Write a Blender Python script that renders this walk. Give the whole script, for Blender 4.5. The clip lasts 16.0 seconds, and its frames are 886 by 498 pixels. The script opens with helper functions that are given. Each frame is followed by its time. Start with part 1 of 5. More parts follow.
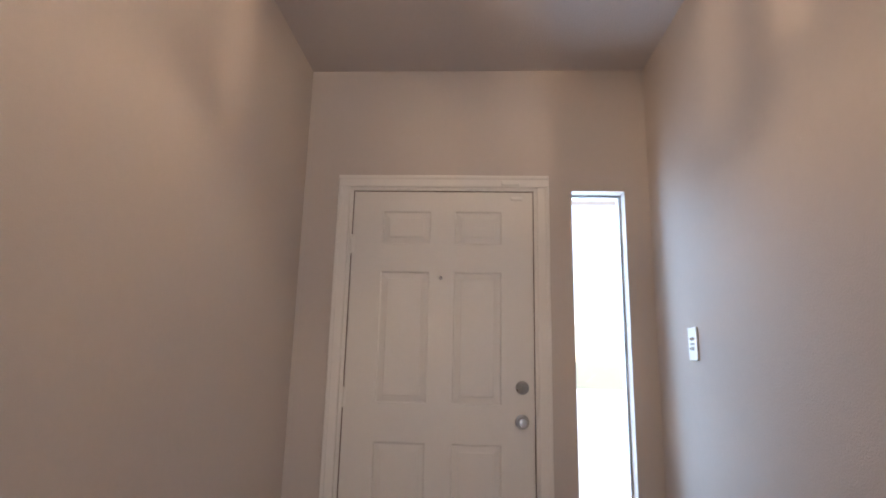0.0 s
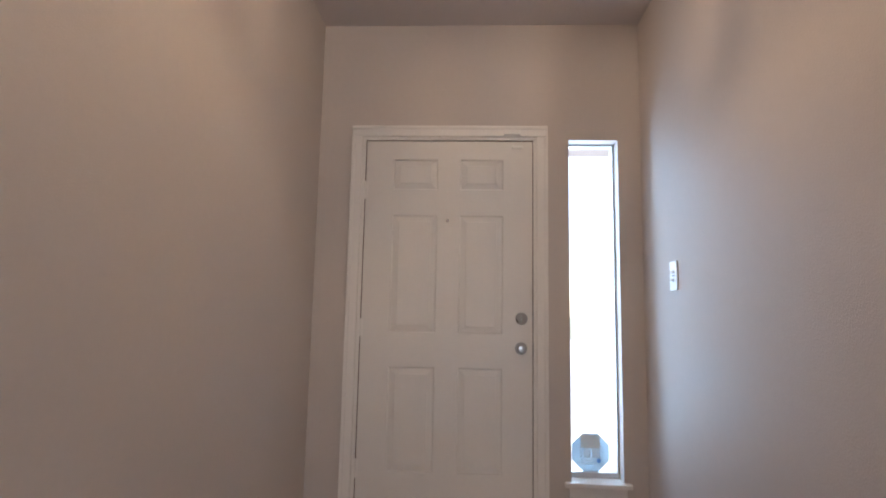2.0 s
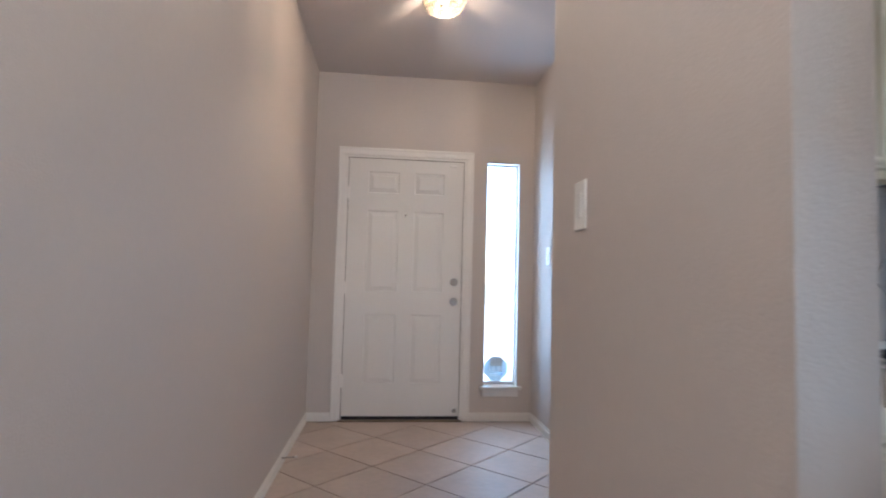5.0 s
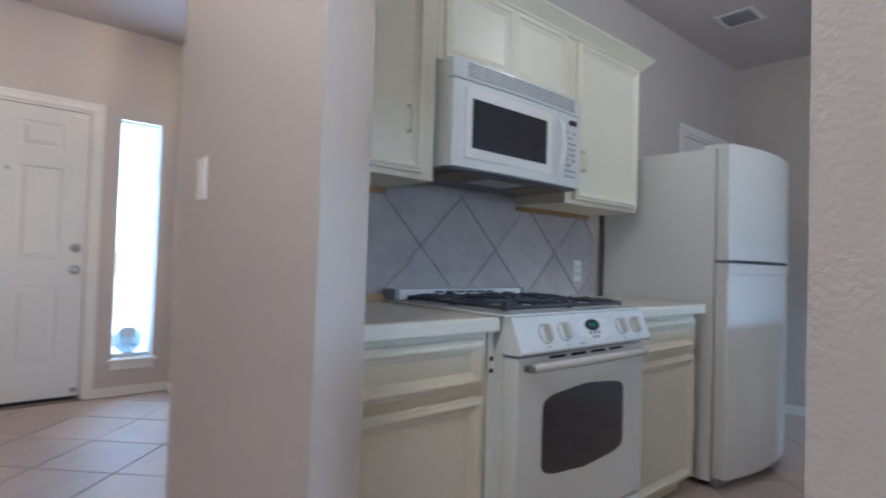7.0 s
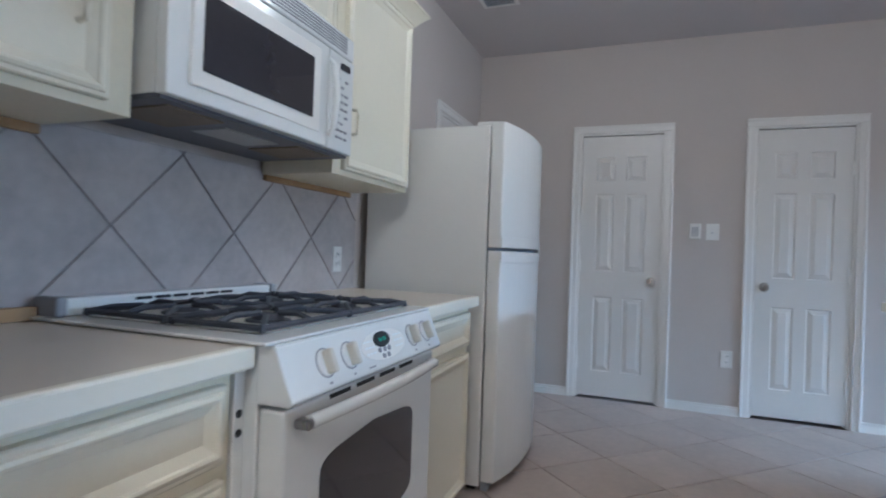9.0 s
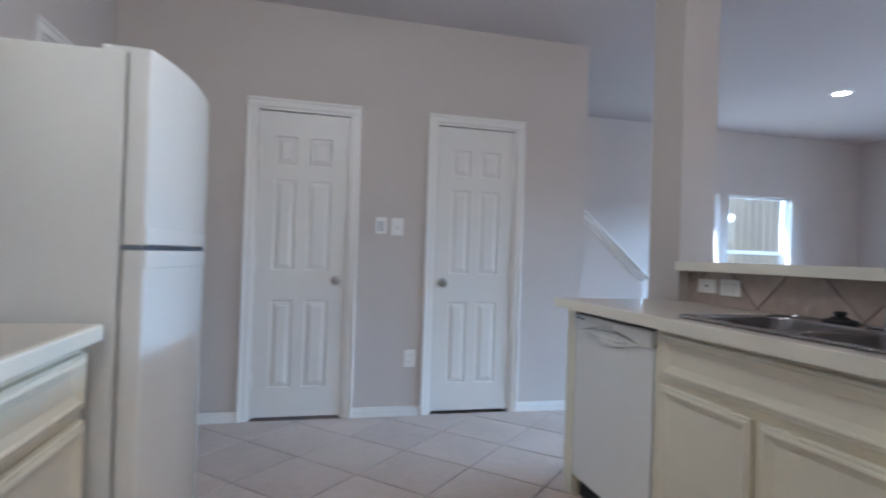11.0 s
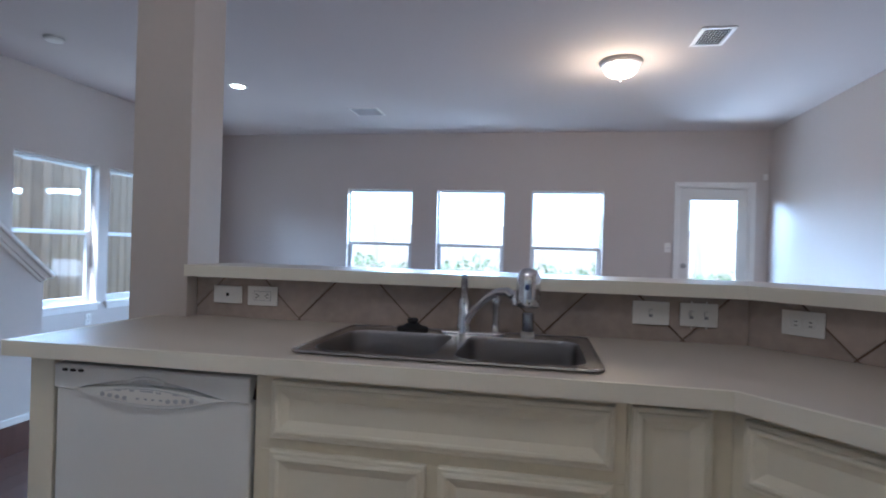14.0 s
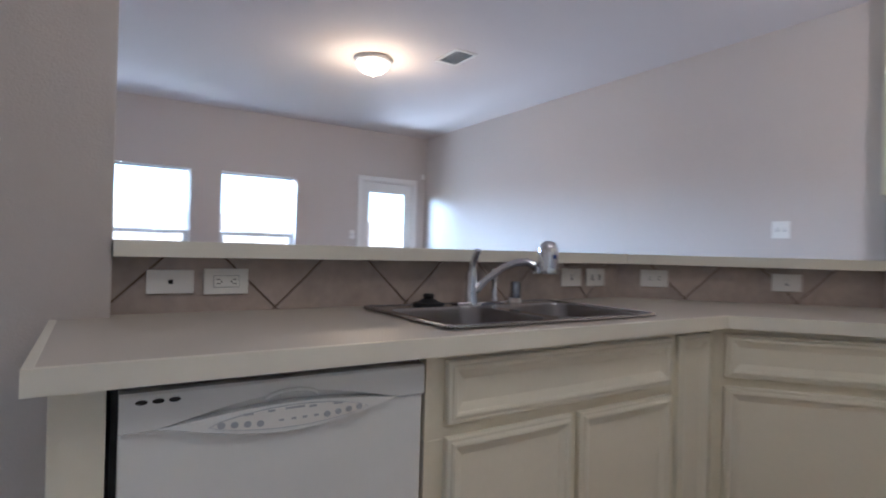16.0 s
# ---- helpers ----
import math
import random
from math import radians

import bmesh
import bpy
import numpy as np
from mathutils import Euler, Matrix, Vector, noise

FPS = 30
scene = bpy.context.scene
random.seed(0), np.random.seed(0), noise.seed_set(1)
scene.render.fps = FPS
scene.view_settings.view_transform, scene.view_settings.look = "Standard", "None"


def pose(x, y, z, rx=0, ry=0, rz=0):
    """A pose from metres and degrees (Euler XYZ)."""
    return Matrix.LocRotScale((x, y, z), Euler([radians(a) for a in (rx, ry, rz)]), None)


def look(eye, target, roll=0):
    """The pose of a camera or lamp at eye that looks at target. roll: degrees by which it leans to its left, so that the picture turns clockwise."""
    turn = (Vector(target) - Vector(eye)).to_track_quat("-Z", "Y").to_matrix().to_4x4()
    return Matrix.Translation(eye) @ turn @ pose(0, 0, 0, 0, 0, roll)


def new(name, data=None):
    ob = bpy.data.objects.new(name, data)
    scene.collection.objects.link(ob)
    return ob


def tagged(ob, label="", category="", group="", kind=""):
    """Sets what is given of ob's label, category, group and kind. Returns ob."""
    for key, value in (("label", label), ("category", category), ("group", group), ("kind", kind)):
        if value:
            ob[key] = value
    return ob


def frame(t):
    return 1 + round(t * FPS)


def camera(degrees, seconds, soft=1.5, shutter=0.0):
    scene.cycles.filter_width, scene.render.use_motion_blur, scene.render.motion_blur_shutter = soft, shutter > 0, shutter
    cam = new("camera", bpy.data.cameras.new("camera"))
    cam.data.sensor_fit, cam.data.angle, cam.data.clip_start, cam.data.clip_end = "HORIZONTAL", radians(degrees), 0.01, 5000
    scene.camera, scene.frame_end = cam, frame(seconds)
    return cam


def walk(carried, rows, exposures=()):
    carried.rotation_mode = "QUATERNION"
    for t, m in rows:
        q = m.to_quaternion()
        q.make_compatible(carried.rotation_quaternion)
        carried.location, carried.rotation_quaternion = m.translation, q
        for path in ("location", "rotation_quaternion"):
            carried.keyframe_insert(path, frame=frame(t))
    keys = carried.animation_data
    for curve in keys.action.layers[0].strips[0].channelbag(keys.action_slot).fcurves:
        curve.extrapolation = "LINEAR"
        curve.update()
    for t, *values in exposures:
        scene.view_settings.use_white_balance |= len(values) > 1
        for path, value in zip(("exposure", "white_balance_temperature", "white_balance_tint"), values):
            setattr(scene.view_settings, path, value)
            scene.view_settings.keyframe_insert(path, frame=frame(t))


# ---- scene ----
cam = camera(78.7, 16.0, soft=1.9, shutter=0.5)
PATH = [
    (0, (0.72, 0.399, 1.208), (0.617, 2.356, 1.608), 1.3),
    (0.5, (0.707, 0.354, 1.192), (0.622, 2.314, 1.578), 1.1),
    (1, (0.7, 0.306, 1.166), (0.624, 2.269, 1.541), 1.1),
    (1.5, (0.705, 0.251, 1.115), (0.615, 2.222, 1.441), 1.1),
    (2, (0.684, 0.163, 1.098), (0.592, 2.146, 1.339), 1.1),
    (2.5, (0.632, 0.055, 1.095), (0.554, 2.047, 1.253), 1.2),
    (3, (0.582, -0.113, 1.105), (0.503, 1.882, 1.231), 1.2),
    (5.5, (0.354, -1.454, 1.083), (0.822, 0.487, 1.203), 1.6),
    (6, (0.282, -1.599, 1.086), (1.084, 0.231, 1.18), 1.6),
    (6.5, (0.32, -1.636, 1.067), (1.36, 0.07, 1.144), 1.7),
    (7, (0.42, -1.564, 1.066), (1.732, -0.055, 1.114), 1.8),
    (7.5, (0.513, -1.403, 1.095), (2.067, -0.144, 1.122), 1.9),
    (8, (0.588, -1.321, 1.079), (2.274, -0.245, 1.096), 2.0),
    (10.3, (1.216, -0.928, 1.112), (3.213, -0.874, 1.13), 1.9),
    (10.5, (1.280, -0.934, 1.100), (3.277, -1.011, 1.121), 1.9),
    (11, (1.455, -0.958, 1.120), (3.394, -1.440, 1.140), 1.9),
    (11.5, (1.539, -0.938, 1.141), (3.339, -1.81, 1.162), 1.9),
    (12, (1.564, -0.882, 1.165), (3.058, -2.212, 1.19), 1.8),
    (12.5, (1.628, -0.844, 1.171), (2.82, -2.45, 1.198), 1.6),
    (13, (1.767, -0.884, 1.165), (2.703, -2.652, 1.185), 1.5),
    (13.5, (2.067, -0.926, 1.195), (2.742, -2.809, 1.203), 1.6),
    (14, (2.466, -0.903, 1.21), (2.824, -2.87, 1.211), 1.7),
    (14.5, (2.822, -0.996, 1.21), (2.914, -2.993, 1.211), 1.6),
    (15, (3.195, -1.113, 1.194), (2.94, -3.096, 1.194), 1.5),
    (15.5, (3.561, -1.171, 1.133), (2.853, -3.041, 1.139), 1.6),
    (16, (3.828, -1.152, 1.115), (2.744, -2.833, 1.124), 1.5),
]
EXPOSURES = [(0.0, 1.95, 5800, 12), (3.0, 2.1, 5500, 9), (5.5, 2.4, 5050, 6), (8.0, 2.6, 4700, 4), (11.0, 3.0, 4850, 6), (12.0, 2.95, 4850, 7), (13.0, 2.65, 4900, 8), (14.5, 2.5, 4850, 8), (16.0, 2.78, 5050, 9)]
walk(cam, [(t, look(eye, target, roll)) for t, eye, target, roll in PATH], EXPOSURES)

# ---- world and sun ----
SUN_ELEVATION, SUN_AZIMUTH = 49.0, 12.0  # degrees; azimuth clockwise from +y
world = bpy.data.worlds.new("world")
scene.world = world
world.use_nodes = True
wn = world.node_tree
sky = wn.nodes.new("ShaderNodeTexSky")
sky.sky_type, sky.sun_disc = "NISHITA", False
sky.sun_elevation, sky.sun_rotation = radians(SUN_ELEVATION), radians(SUN_AZIMUTH)
wn.nodes["Background"].inputs["Strength"].default_value = 0.10
wn.links.new(sky.outputs[0], wn.nodes["Background"].inputs["Color"])


def lamp(name, kind, m, energy, colour=(1, 1, 1), **values):
    data = bpy.data.lights.new(name, kind)
    data.energy, data.color = energy, colour
    for key, value in values.items():
        setattr(data, key, value)
    ob = new(name, data)
    ob.matrix_world = m
    return ob


az, el = radians(SUN_AZIMUTH), radians(SUN_ELEVATION)
sun_way = Vector((math.sin(az) * math.cos(el), math.cos(az) * math.cos(el), math.sin(el)))
lamp("sun", "SUN", look(sun_way * 30, (0, 0, 0)), 2.8, (1.0, 0.95, 0.87), angle=radians(0.53))

# ---- plan, in metres ----
WEST, NORTH, ENTRY_E = -0.145, 3.044, 1.61
KN, KE, LS, LE = 0.23, 5.14, -7.83, 6.94
CEIL = 2.722
STUB0, STUB1 = 0.922, 1.034

SKY, GROUND = (0.66, 0.84, 1.0), (0.86, 0.93, 1.0)
# daylight: the sky above the fences, and the bright ground below the windows
for x in (4.60, 3.38, 2.17):
    lamp("window_light", "AREA", look((x, LS - 0.16, 0.76), (x, -4.2, 1.9)), 1.0, GROUND, shape="RECTANGLE", size=0.8, size_y=0.26)
lamp("sky_light", "AREA", look((3.45, LS - 1.5, 2.29), (3.45, 0.0, 2.29)), 180.0, SKY, shape="RECTANGLE", size=3.5, size_y=0.54)
lamp("sky_light", "AREA", look((LE + 1.45, -5.78, 2.42), (0.0, -5.78, 2.42)), 36.0, SKY, shape="RECTANGLE", size=2.2, size_y=0.54)
lamp("window_light", "AREA", look((0.50, LS - 0.95, 0.44), (0.55, -3.0, 0.0)), 22.0, GROUND, shape="RECTANGLE", size=0.8, size_y=0.8)
for y in (-5.26, -6.31):
    lamp("window_light", "AREA", look((LE + 0.16, y, 0.76), (3.6, y - 0.6, 1.7)), 0.8, GROUND, shape="RECTANGLE", size=0.82, size_y=0.26)
lamp("window_light", "AREA", look((1.355, NORTH + 0.30, 1.2), (1.355, 0.0, 0.9)), 3.6, (0.56, 0.78, 1.0), shape="RECTANGLE", size=0.22, size_y=1.7)


# ---- materials ----
def surface(name, colour, rough=0.5, metal=0.0, var=0.08, scale=2.5, fine=60.0, bump=0.0, bump_scale=90.0, spread=0.0, coat=0.0, stretch=(1, 1, 1)):
    """A painted or solid surface: broad stains and fine grain in colour and gloss, fine relief, a spread of tone between pieces."""
    m = bpy.data.materials.new(name)
    m.use_nodes = True
    t = m.node_tree
    b = t.nodes["Principled BSDF"]
    coord = t.nodes.new("ShaderNodeTexCoord")
    mapping = t.nodes.new("ShaderNodeMapping")
    mapping.inputs["Scale"].default_value = stretch
    info = t.nodes.new("ShaderNodeObjectInfo")
    shift = t.nodes.new("ShaderNodeVectorMath")
    shift.operation = "MULTIPLY_ADD"
    t.links.new(info.outputs["Random"], shift.inputs[0])
    shift.inputs[1].default_value = (37, 19, 11)
    t.links.new(coord.outputs["Object"], shift.inputs[2])
    t.links.new(shift.outputs[0], mapping.inputs["Vector"])
    broad, grain = t.nodes.new("ShaderNodeTexNoise"), t.nodes.new("ShaderNodeTexNoise")
    for node, s, d in ((broad, scale, 4), (grain, fine, 3)):
        node.inputs["Scale"].default_value, node.inputs["Detail"].default_value = s, d
        t.links.new(mapping.outputs[0], node.inputs["Vector"])
    add = t.nodes.new("ShaderNodeMath")
    add.operation = "MULTIPLY_ADD"
    t.links.new(grain.outputs["Fac"], add.inputs[0])
    add.inputs[1].default_value = 0.5
    t.links.new(broad.outputs["Fac"], add.inputs[2])
    tone = t.nodes.new("ShaderNodeMapRange")
    tone.inputs["From Min"].default_value, tone.inputs["From Max"].default_value = 0.45, 1.05
    tone.inputs["To Min"].default_value, tone.inputs["To Max"].default_value = 1 - var, 1 + var
    t.links.new(add.outputs[0], tone.inputs["Value"])
    own = t.nodes.new("ShaderNodeMapRange")
    own.inputs["To Min"].default_value, own.inputs["To Max"].default_value = 1 - spread, 1 + spread
    t.links.new(info.outputs["Random"], own.inputs["Value"])
    both = t.nodes.new("ShaderNodeMath")
    both.operation = "MULTIPLY"
    t.links.new(tone.outputs[0], both.inputs[0])
    t.links.new(own.outputs[0], both.inputs[1])
    mix = t.nodes.new("ShaderNodeVectorMath")
    mix.operation = "SCALE"
    mix.inputs[0].default_value = colour
    t.links.new(both.outputs[0], mix.inputs["Scale"])
    t.links.new(mix.outputs[0], b.inputs["Base Color"])
    r = t.nodes.new("ShaderNodeMapRange")
    r.inputs["To Min"].default_value, r.inputs["To Max"].default_value = max(rough * 0.8, 0.02), min(rough * 1.2, 1)
    t.links.new(broad.outputs["Fac"], r.inputs["Value"])
    t.links.new(r.outputs[0], b.inputs["Roughness"])
    b.inputs["Metallic"].default_value, b.inputs["Coat Weight"].default_value = metal, coat
    if bump:
        relief, high = t.nodes.new("ShaderNodeBump"), t.nodes.new("ShaderNodeTexNoise")
        high.inputs["Scale"].default_value, high.inputs["Detail"].default_value = bump_scale, 2
        t.links.new(mapping.outputs[0], high.inputs["Vector"])
        t.links.new(high.outputs["Fac"], relief.inputs["Height"])
        relief.inputs["Strength"].default_value, relief.inputs["Distance"].default_value = bump, 0.004
        t.links.new(relief.outputs[0], b.inputs["Normal"])
    return m


def glowing(name, colour, strength):
    m = bpy.data.materials.new(name)
    m.use_nodes = True
    b = m.node_tree.nodes["Principled BSDF"]
    b.inputs["Base Color"].default_value = (*colour, 1)
    b.inputs["Emission Color"].default_value = (*colour, 1)
    b.inputs["Emission Strength"].default_value = strength
    return m


def pane_glass(name, tint=(1, 1, 1), ior=1.45):
    m = bpy.data.materials.new(name)
    m.use_nodes = True
    t = m.node_tree
    t.nodes.remove(t.nodes["Principled BSDF"])
    clear, gloss = t.nodes.new("ShaderNodeBsdfTransparent"), t.nodes.new("ShaderNodeBsdfGlossy")
    clear.inputs["Color"].default_value = (*tint, 1)
    gloss.inputs["Roughness"].default_value = 0.02
    edge, mix = t.nodes.new("ShaderNodeLayerWeight"), t.nodes.new("ShaderNodeMixShader")
    edge.inputs["Blend"].default_value = 0.5
    steep, share = t.nodes.new("ShaderNodeMath"), t.nodes.new("ShaderNodeMath")
    steep.operation, share.operation = "POWER", "MULTIPLY_ADD"
    steep.inputs[1].default_value = 5.0
    base = ((ior - 1) / (ior + 1)) ** 2
    share.inputs[1].default_value, share.inputs[2].default_value = 1 - base, base
    t.links.new(edge.outputs["Facing"], steep.inputs[0])
    t.links.new(steep.outputs[0], share.inputs[0])
    t.links.new(share.outputs[0], mix.inputs[0])
    t.links.new(clear.outputs[0], mix.inputs[1])
    t.links.new(gloss.outputs[0], mix.inputs[2])
    t.links.new(mix.outputs[0], t.nodes["Material Output"].inputs["Surface"])
    return m


WALL = surface("wall_paint", (0.565, 0.507, 0.466), 0.62, var=0.03, scale=1.2, fine=40, bump=0.24, bump_scale=190)
CEILING = surface("ceiling_paint", (0.60, 0.55, 0.53), 0.8, var=0.03, scale=1.0, fine=50, bump=0.6, bump_scale=110)
TRIM = surface("trim_paint", (0.80, 0.77, 0.73), 0.35, var=0.03, scale=3, bump=0.08, bump_scale=60)
DOOR = surface("door_paint", (0.74, 0.71, 0.67), 0.38, var=0.025, scale=2, bump=0.10, bump_scale=80)
CREAM = surface("cabinet_paint", (0.80, 0.748, 0.605), 0.33, var=0.03, scale=2.2, bump=0.08, bump_scale=70)
FRAME = surface("face_frame_paint", (0.79, 0.725, 0.56), 0.38, var=0.06, scale=3.5, bump=0.08, bump_scale=70)
# dark brown that stands for shade in the front door's gap
GAP_SHADE = surface("gap_shade_brown", (0.12, 0.075, 0.05), 0.7, var=0.15)
LAMINATE = surface("laminate", (0.60, 0.54, 0.46), 0.36, var=0.05, scale=4, fine=220)
EDGE = surface("laminate_edge", (0.82, 0.775, 0.66), 0.40, var=0.012, scale=4)
FLOOR_TILE = surface("floor_tile", (0.52, 0.43, 0.37), 0.58, var=0.13, scale=3.0, fine=26, bump=0.10, bump_scale=30, spread=0.05)
GROUT = surface("grout", (0.22, 0.175, 0.15), 0.9, var=0.12, scale=8, bump=0.3)
SPLASH_TILE = surface("splash_tile", (0.47, 0.42, 0.40), 0.32, var=0.2, scale=5, fine=30, bump=0.10, bump_scale=40, spread=0.03)
BAR_TILE = surface("bar_tile", (0.42, 0.345, 0.295), 0.34, var=0.22, scale=5, fine=30, bump=0.10, bump_scale=40, spread=0.05)
SPLASH_GROUT = surface("splash_grout", (0.33, 0.30, 0.29), 0.9, var=0.1, scale=9)
BAR_GROUT = surface("bar_grout", (0.17, 0.12, 0.09), 0.9, var=0.1, scale=9)
WOOD_FLOOR = surface("wood_floor", (0.10, 0.045, 0.03), 0.35, var=0.25, scale=3, fine=30, bump=0.1, spread=0.15, stretch=(1, 8, 1))
ENAMEL = surface("white_enamel", (0.80, 0.80, 0.78), 0.22, var=0.015, scale=2, coat=0.3)
FRIDGE = surface("fridge_enamel", (0.80, 0.79, 0.765), 0.19, var=0.02, scale=2, bump=0.12, bump_scale=140)
PLASTIC = surface("white_plastic", (0.82, 0.80, 0.76), 0.35, var=0.02)
GREY = surface("grey_plastic", (0.30, 0.30, 0.32), 0.45, var=0.05)
# black for the shade in slots, holes and gaps, and for dark plastic and rubber
BLACK = surface("black_shade_plastic", (0.012, 0.012, 0.014), 0.6, var=0.1)
DARK_GLASS = surface("dark_glass", (0.035, 0.032, 0.038), 0.06, var=0.1, coat=0.5)
IRON = surface("cast_iron", (0.045, 0.05, 0.065), 0.5, var=0.2, scale=14, bump=0.2)
STEEL = surface("stainless", (0.46, 0.45, 0.45), 0.20, metal=1.0, var=0.08, scale=5, fine=120, stretch=(1, 14, 1))
BOWL = surface("brushed_steel", (0.38, 0.36, 0.36), 0.32, metal=1.0, var=0.05, scale=6, fine=140)
CHROME = surface("chrome", (0.70, 0.71, 0.75), 0.04, metal=1.0, var=0.03)
NICKEL = surface("nickel", (0.40, 0.385, 0.37), 0.28, metal=1.0, var=0.06, scale=9)
PAN = surface("satin_pan", (0.62, 0.57, 0.52), 0.4, metal=0.4, var=0.04)
ALU = surface("window_aluminium", (0.68, 0.69, 0.71), 0.4, metal=0.2, var=0.04)
RUBBER = surface("rubber", (0.02, 0.02, 0.022), 0.6, var=0.1)
# fence wood in two tones: paler for glare at the back, darker for side shade
FENCE = surface("fence_wood_glare", (0.29, 0.255, 0.22), 0.85, var=0.25, scale=3, fine=40, bump=0.3, spread=0.18, stretch=(6, 6, 1))
CEDAR_SHADED = surface("cedar_fence_shaded", (0.20, 0.145, 0.095), 0.85, var=0.25, scale=3, fine=40, bump=0.3, spread=0.18, stretch=(6, 6, 1))
SIDING = surface("siding_paint", (0.50, 0.48, 0.45), 0.7, var=0.08, scale=2, stretch=(1, 0.3, 6))
LEAF = surface("shrub_leaf", (0.12, 0.17, 0.085), 0.6, var=0.35, scale=9)
GRASS = surface("ground_grass", (0.20, 0.19, 0.10), 0.95, var=0.35, scale=0.8, fine=30, bump=0.6, bump_scale=25)
CONCRETE = surface("concrete", (0.55, 0.53, 0.50), 0.9, var=0.12, scale=2, bump=0.3)
PLYWOOD = surface("raw_wood", (0.40, 0.26, 0.13), 0.7, var=0.15, scale=8)
CLEAR = pane_glass("window_glass")
SHADE = glowing("lit_shade", (1.0, 0.86, 0.66), 0.9)
LENS = glowing("lit_lens", (1.0, 0.90, 0.72), 4.0)
BULB = glowing("lit_bulb", (1.0, 0.84, 0.62), 3.0)
DISPLAY = glowing("lit_display", (0.05, 0.45, 0.30), 0.10)


def seen_through(name, colour):
    """Printed film that lets daylight through."""
    m = bpy.data.materials.new(name)
    m.use_nodes = True
    t = m.node_tree
    t.nodes.remove(t.nodes["Principled BSDF"])
    front, back, mix = t.nodes.new("ShaderNodeBsdfDiffuse"), t.nodes.new("ShaderNodeBsdfTranslucent"), t.nodes.new("ShaderNodeMixShader")
    for node in (front, back):
        node.inputs["Color"].default_value = (*colour, 1)
    t.links.new(front.outputs[0], mix.inputs[1])
    t.links.new(back.outputs[0], mix.inputs[2])
    t.links.new(mix.outputs[0], t.nodes["Material Output"].inputs["Surface"])
    return m


SIGN, SIGN_PALE, SIGN_TAN = seen_through("sign_blue_grey", (0.58, 0.66, 0.71)), seen_through("sign_pale", (0.88, 0.92, 0.94)), seen_through("sign_tan", (0.74, 0.70, 0.64))


# ---- modelling helpers ----
def part(name, bm, material, parent=None, label="", smooth=0):
    """Links a bmesh as one mesh object under a thing or a part."""
    bmesh.ops.recalc_face_normals(bm, faces=bm.faces)
    data = bpy.data.meshes.new(name)
    bm.to_mesh(data)
    bm.free()
    data.materials.append(material)
    if smooth:
        data.polygons.foreach_set("use_smooth", [True] * len(data.polygons))
        data.set_sharp_from_angle(angle=radians(smooth))
    ob = new(name, data)
    if smooth:
        ob.modifiers.new("weighted", "WEIGHTED_NORMAL").keep_sharp = True
    if parent is not None:
        ob.parent = parent
    return tagged(ob, label)


def thing(name, m, label, category, group=""):
    """An Empty at a thing's base, to which its parts are parented."""
    ob = new(name)
    ob.empty_display_size = 0.05
    ob.matrix_world = m
    return tagged(ob, label, category, group)


def put(bm, other, m=None):
    """Joins another bmesh into bm."""
    if m is not None:
        bmesh.ops.transform(other, matrix=m, verts=other.verts)
    data = bpy.data.meshes.new("tmp")
    other.to_mesh(data)
    other.free()
    bm.from_mesh(data)
    bpy.data.meshes.remove(data)
    return bm


def block(x0, y0, z0, x1, y1, z1, bevel=0.0, seg=2):
    bm = bmesh.new()
    bmesh.ops.create_cube(bm, size=1)
    for v in bm.verts:
        v.co = ((x0 + x1) / 2 + v.co.x * abs(x1 - x0), (y0 + y1) / 2 + v.co.y * abs(y1 - y0), (z0 + z1) / 2 + v.co.z * abs(z1 - z0))
    if bevel:
        bmesh.ops.bevel(bm, geom=list(bm.edges), offset=bevel, segments=seg, affect="EDGES", profile=0.5)
    return bm


def blocks(rows, bevel=0.0, seg=1):
    bm = bmesh.new()
    for row in rows:
        put(bm, block(*row, bevel=bevel, seg=seg))
    return bm


def prism(points, z0, z1, bevel=0.0, seg=2):
    """An upright prism over a plan polygon."""
    bm = bmesh.new()
    low = [bm.verts.new((x, y, z0)) for x, y in points]
    high = [bm.verts.new((x, y, z1)) for x, y in points]
    n = len(points)
    bm.faces.new(low[::-1])
    bm.faces.new(high)
    for i in range(n):
        bm.faces.new((low[i], low[(i + 1) % n], high[(i + 1) % n], high[i]))
    bmesh.ops.recalc_face_normals(bm, faces=bm.faces)
    if bevel:
        bmesh.ops.bevel(bm, geom=list(bm.edges), offset=bevel, segments=seg, affect="EDGES", profile=0.5)
    return bm


def lathe(profile, seg=24):
    """A turned body round z from (radius, height) pairs."""
    bm = bmesh.new()
    rings = []
    for r, z in profile:
        rings.append([bm.verts.new((r * math.cos(2 * math.pi * i / seg), r * math.sin(2 * math.pi * i / seg), z)) for i in range(seg)] if r > 1e-6 else [bm.verts.new((0, 0, z))])
    for a, b in zip(rings, rings[1:]):
        for i in range(seg):
            j = (i + 1) % seg
            if len(a) > 1 and len(b) > 1:
                bm.faces.new((a[i], a[j], b[j], b[i]))
            elif len(a) > 1:
                bm.faces.new((a[i], a[j], b[0]))
            elif len(b) > 1:
                bm.faces.new((a[0], b[j], b[i]))
    for ring in (rings[0], rings[-1]):
        if len(ring) > 1:
            bm.faces.new(ring)
    return bm


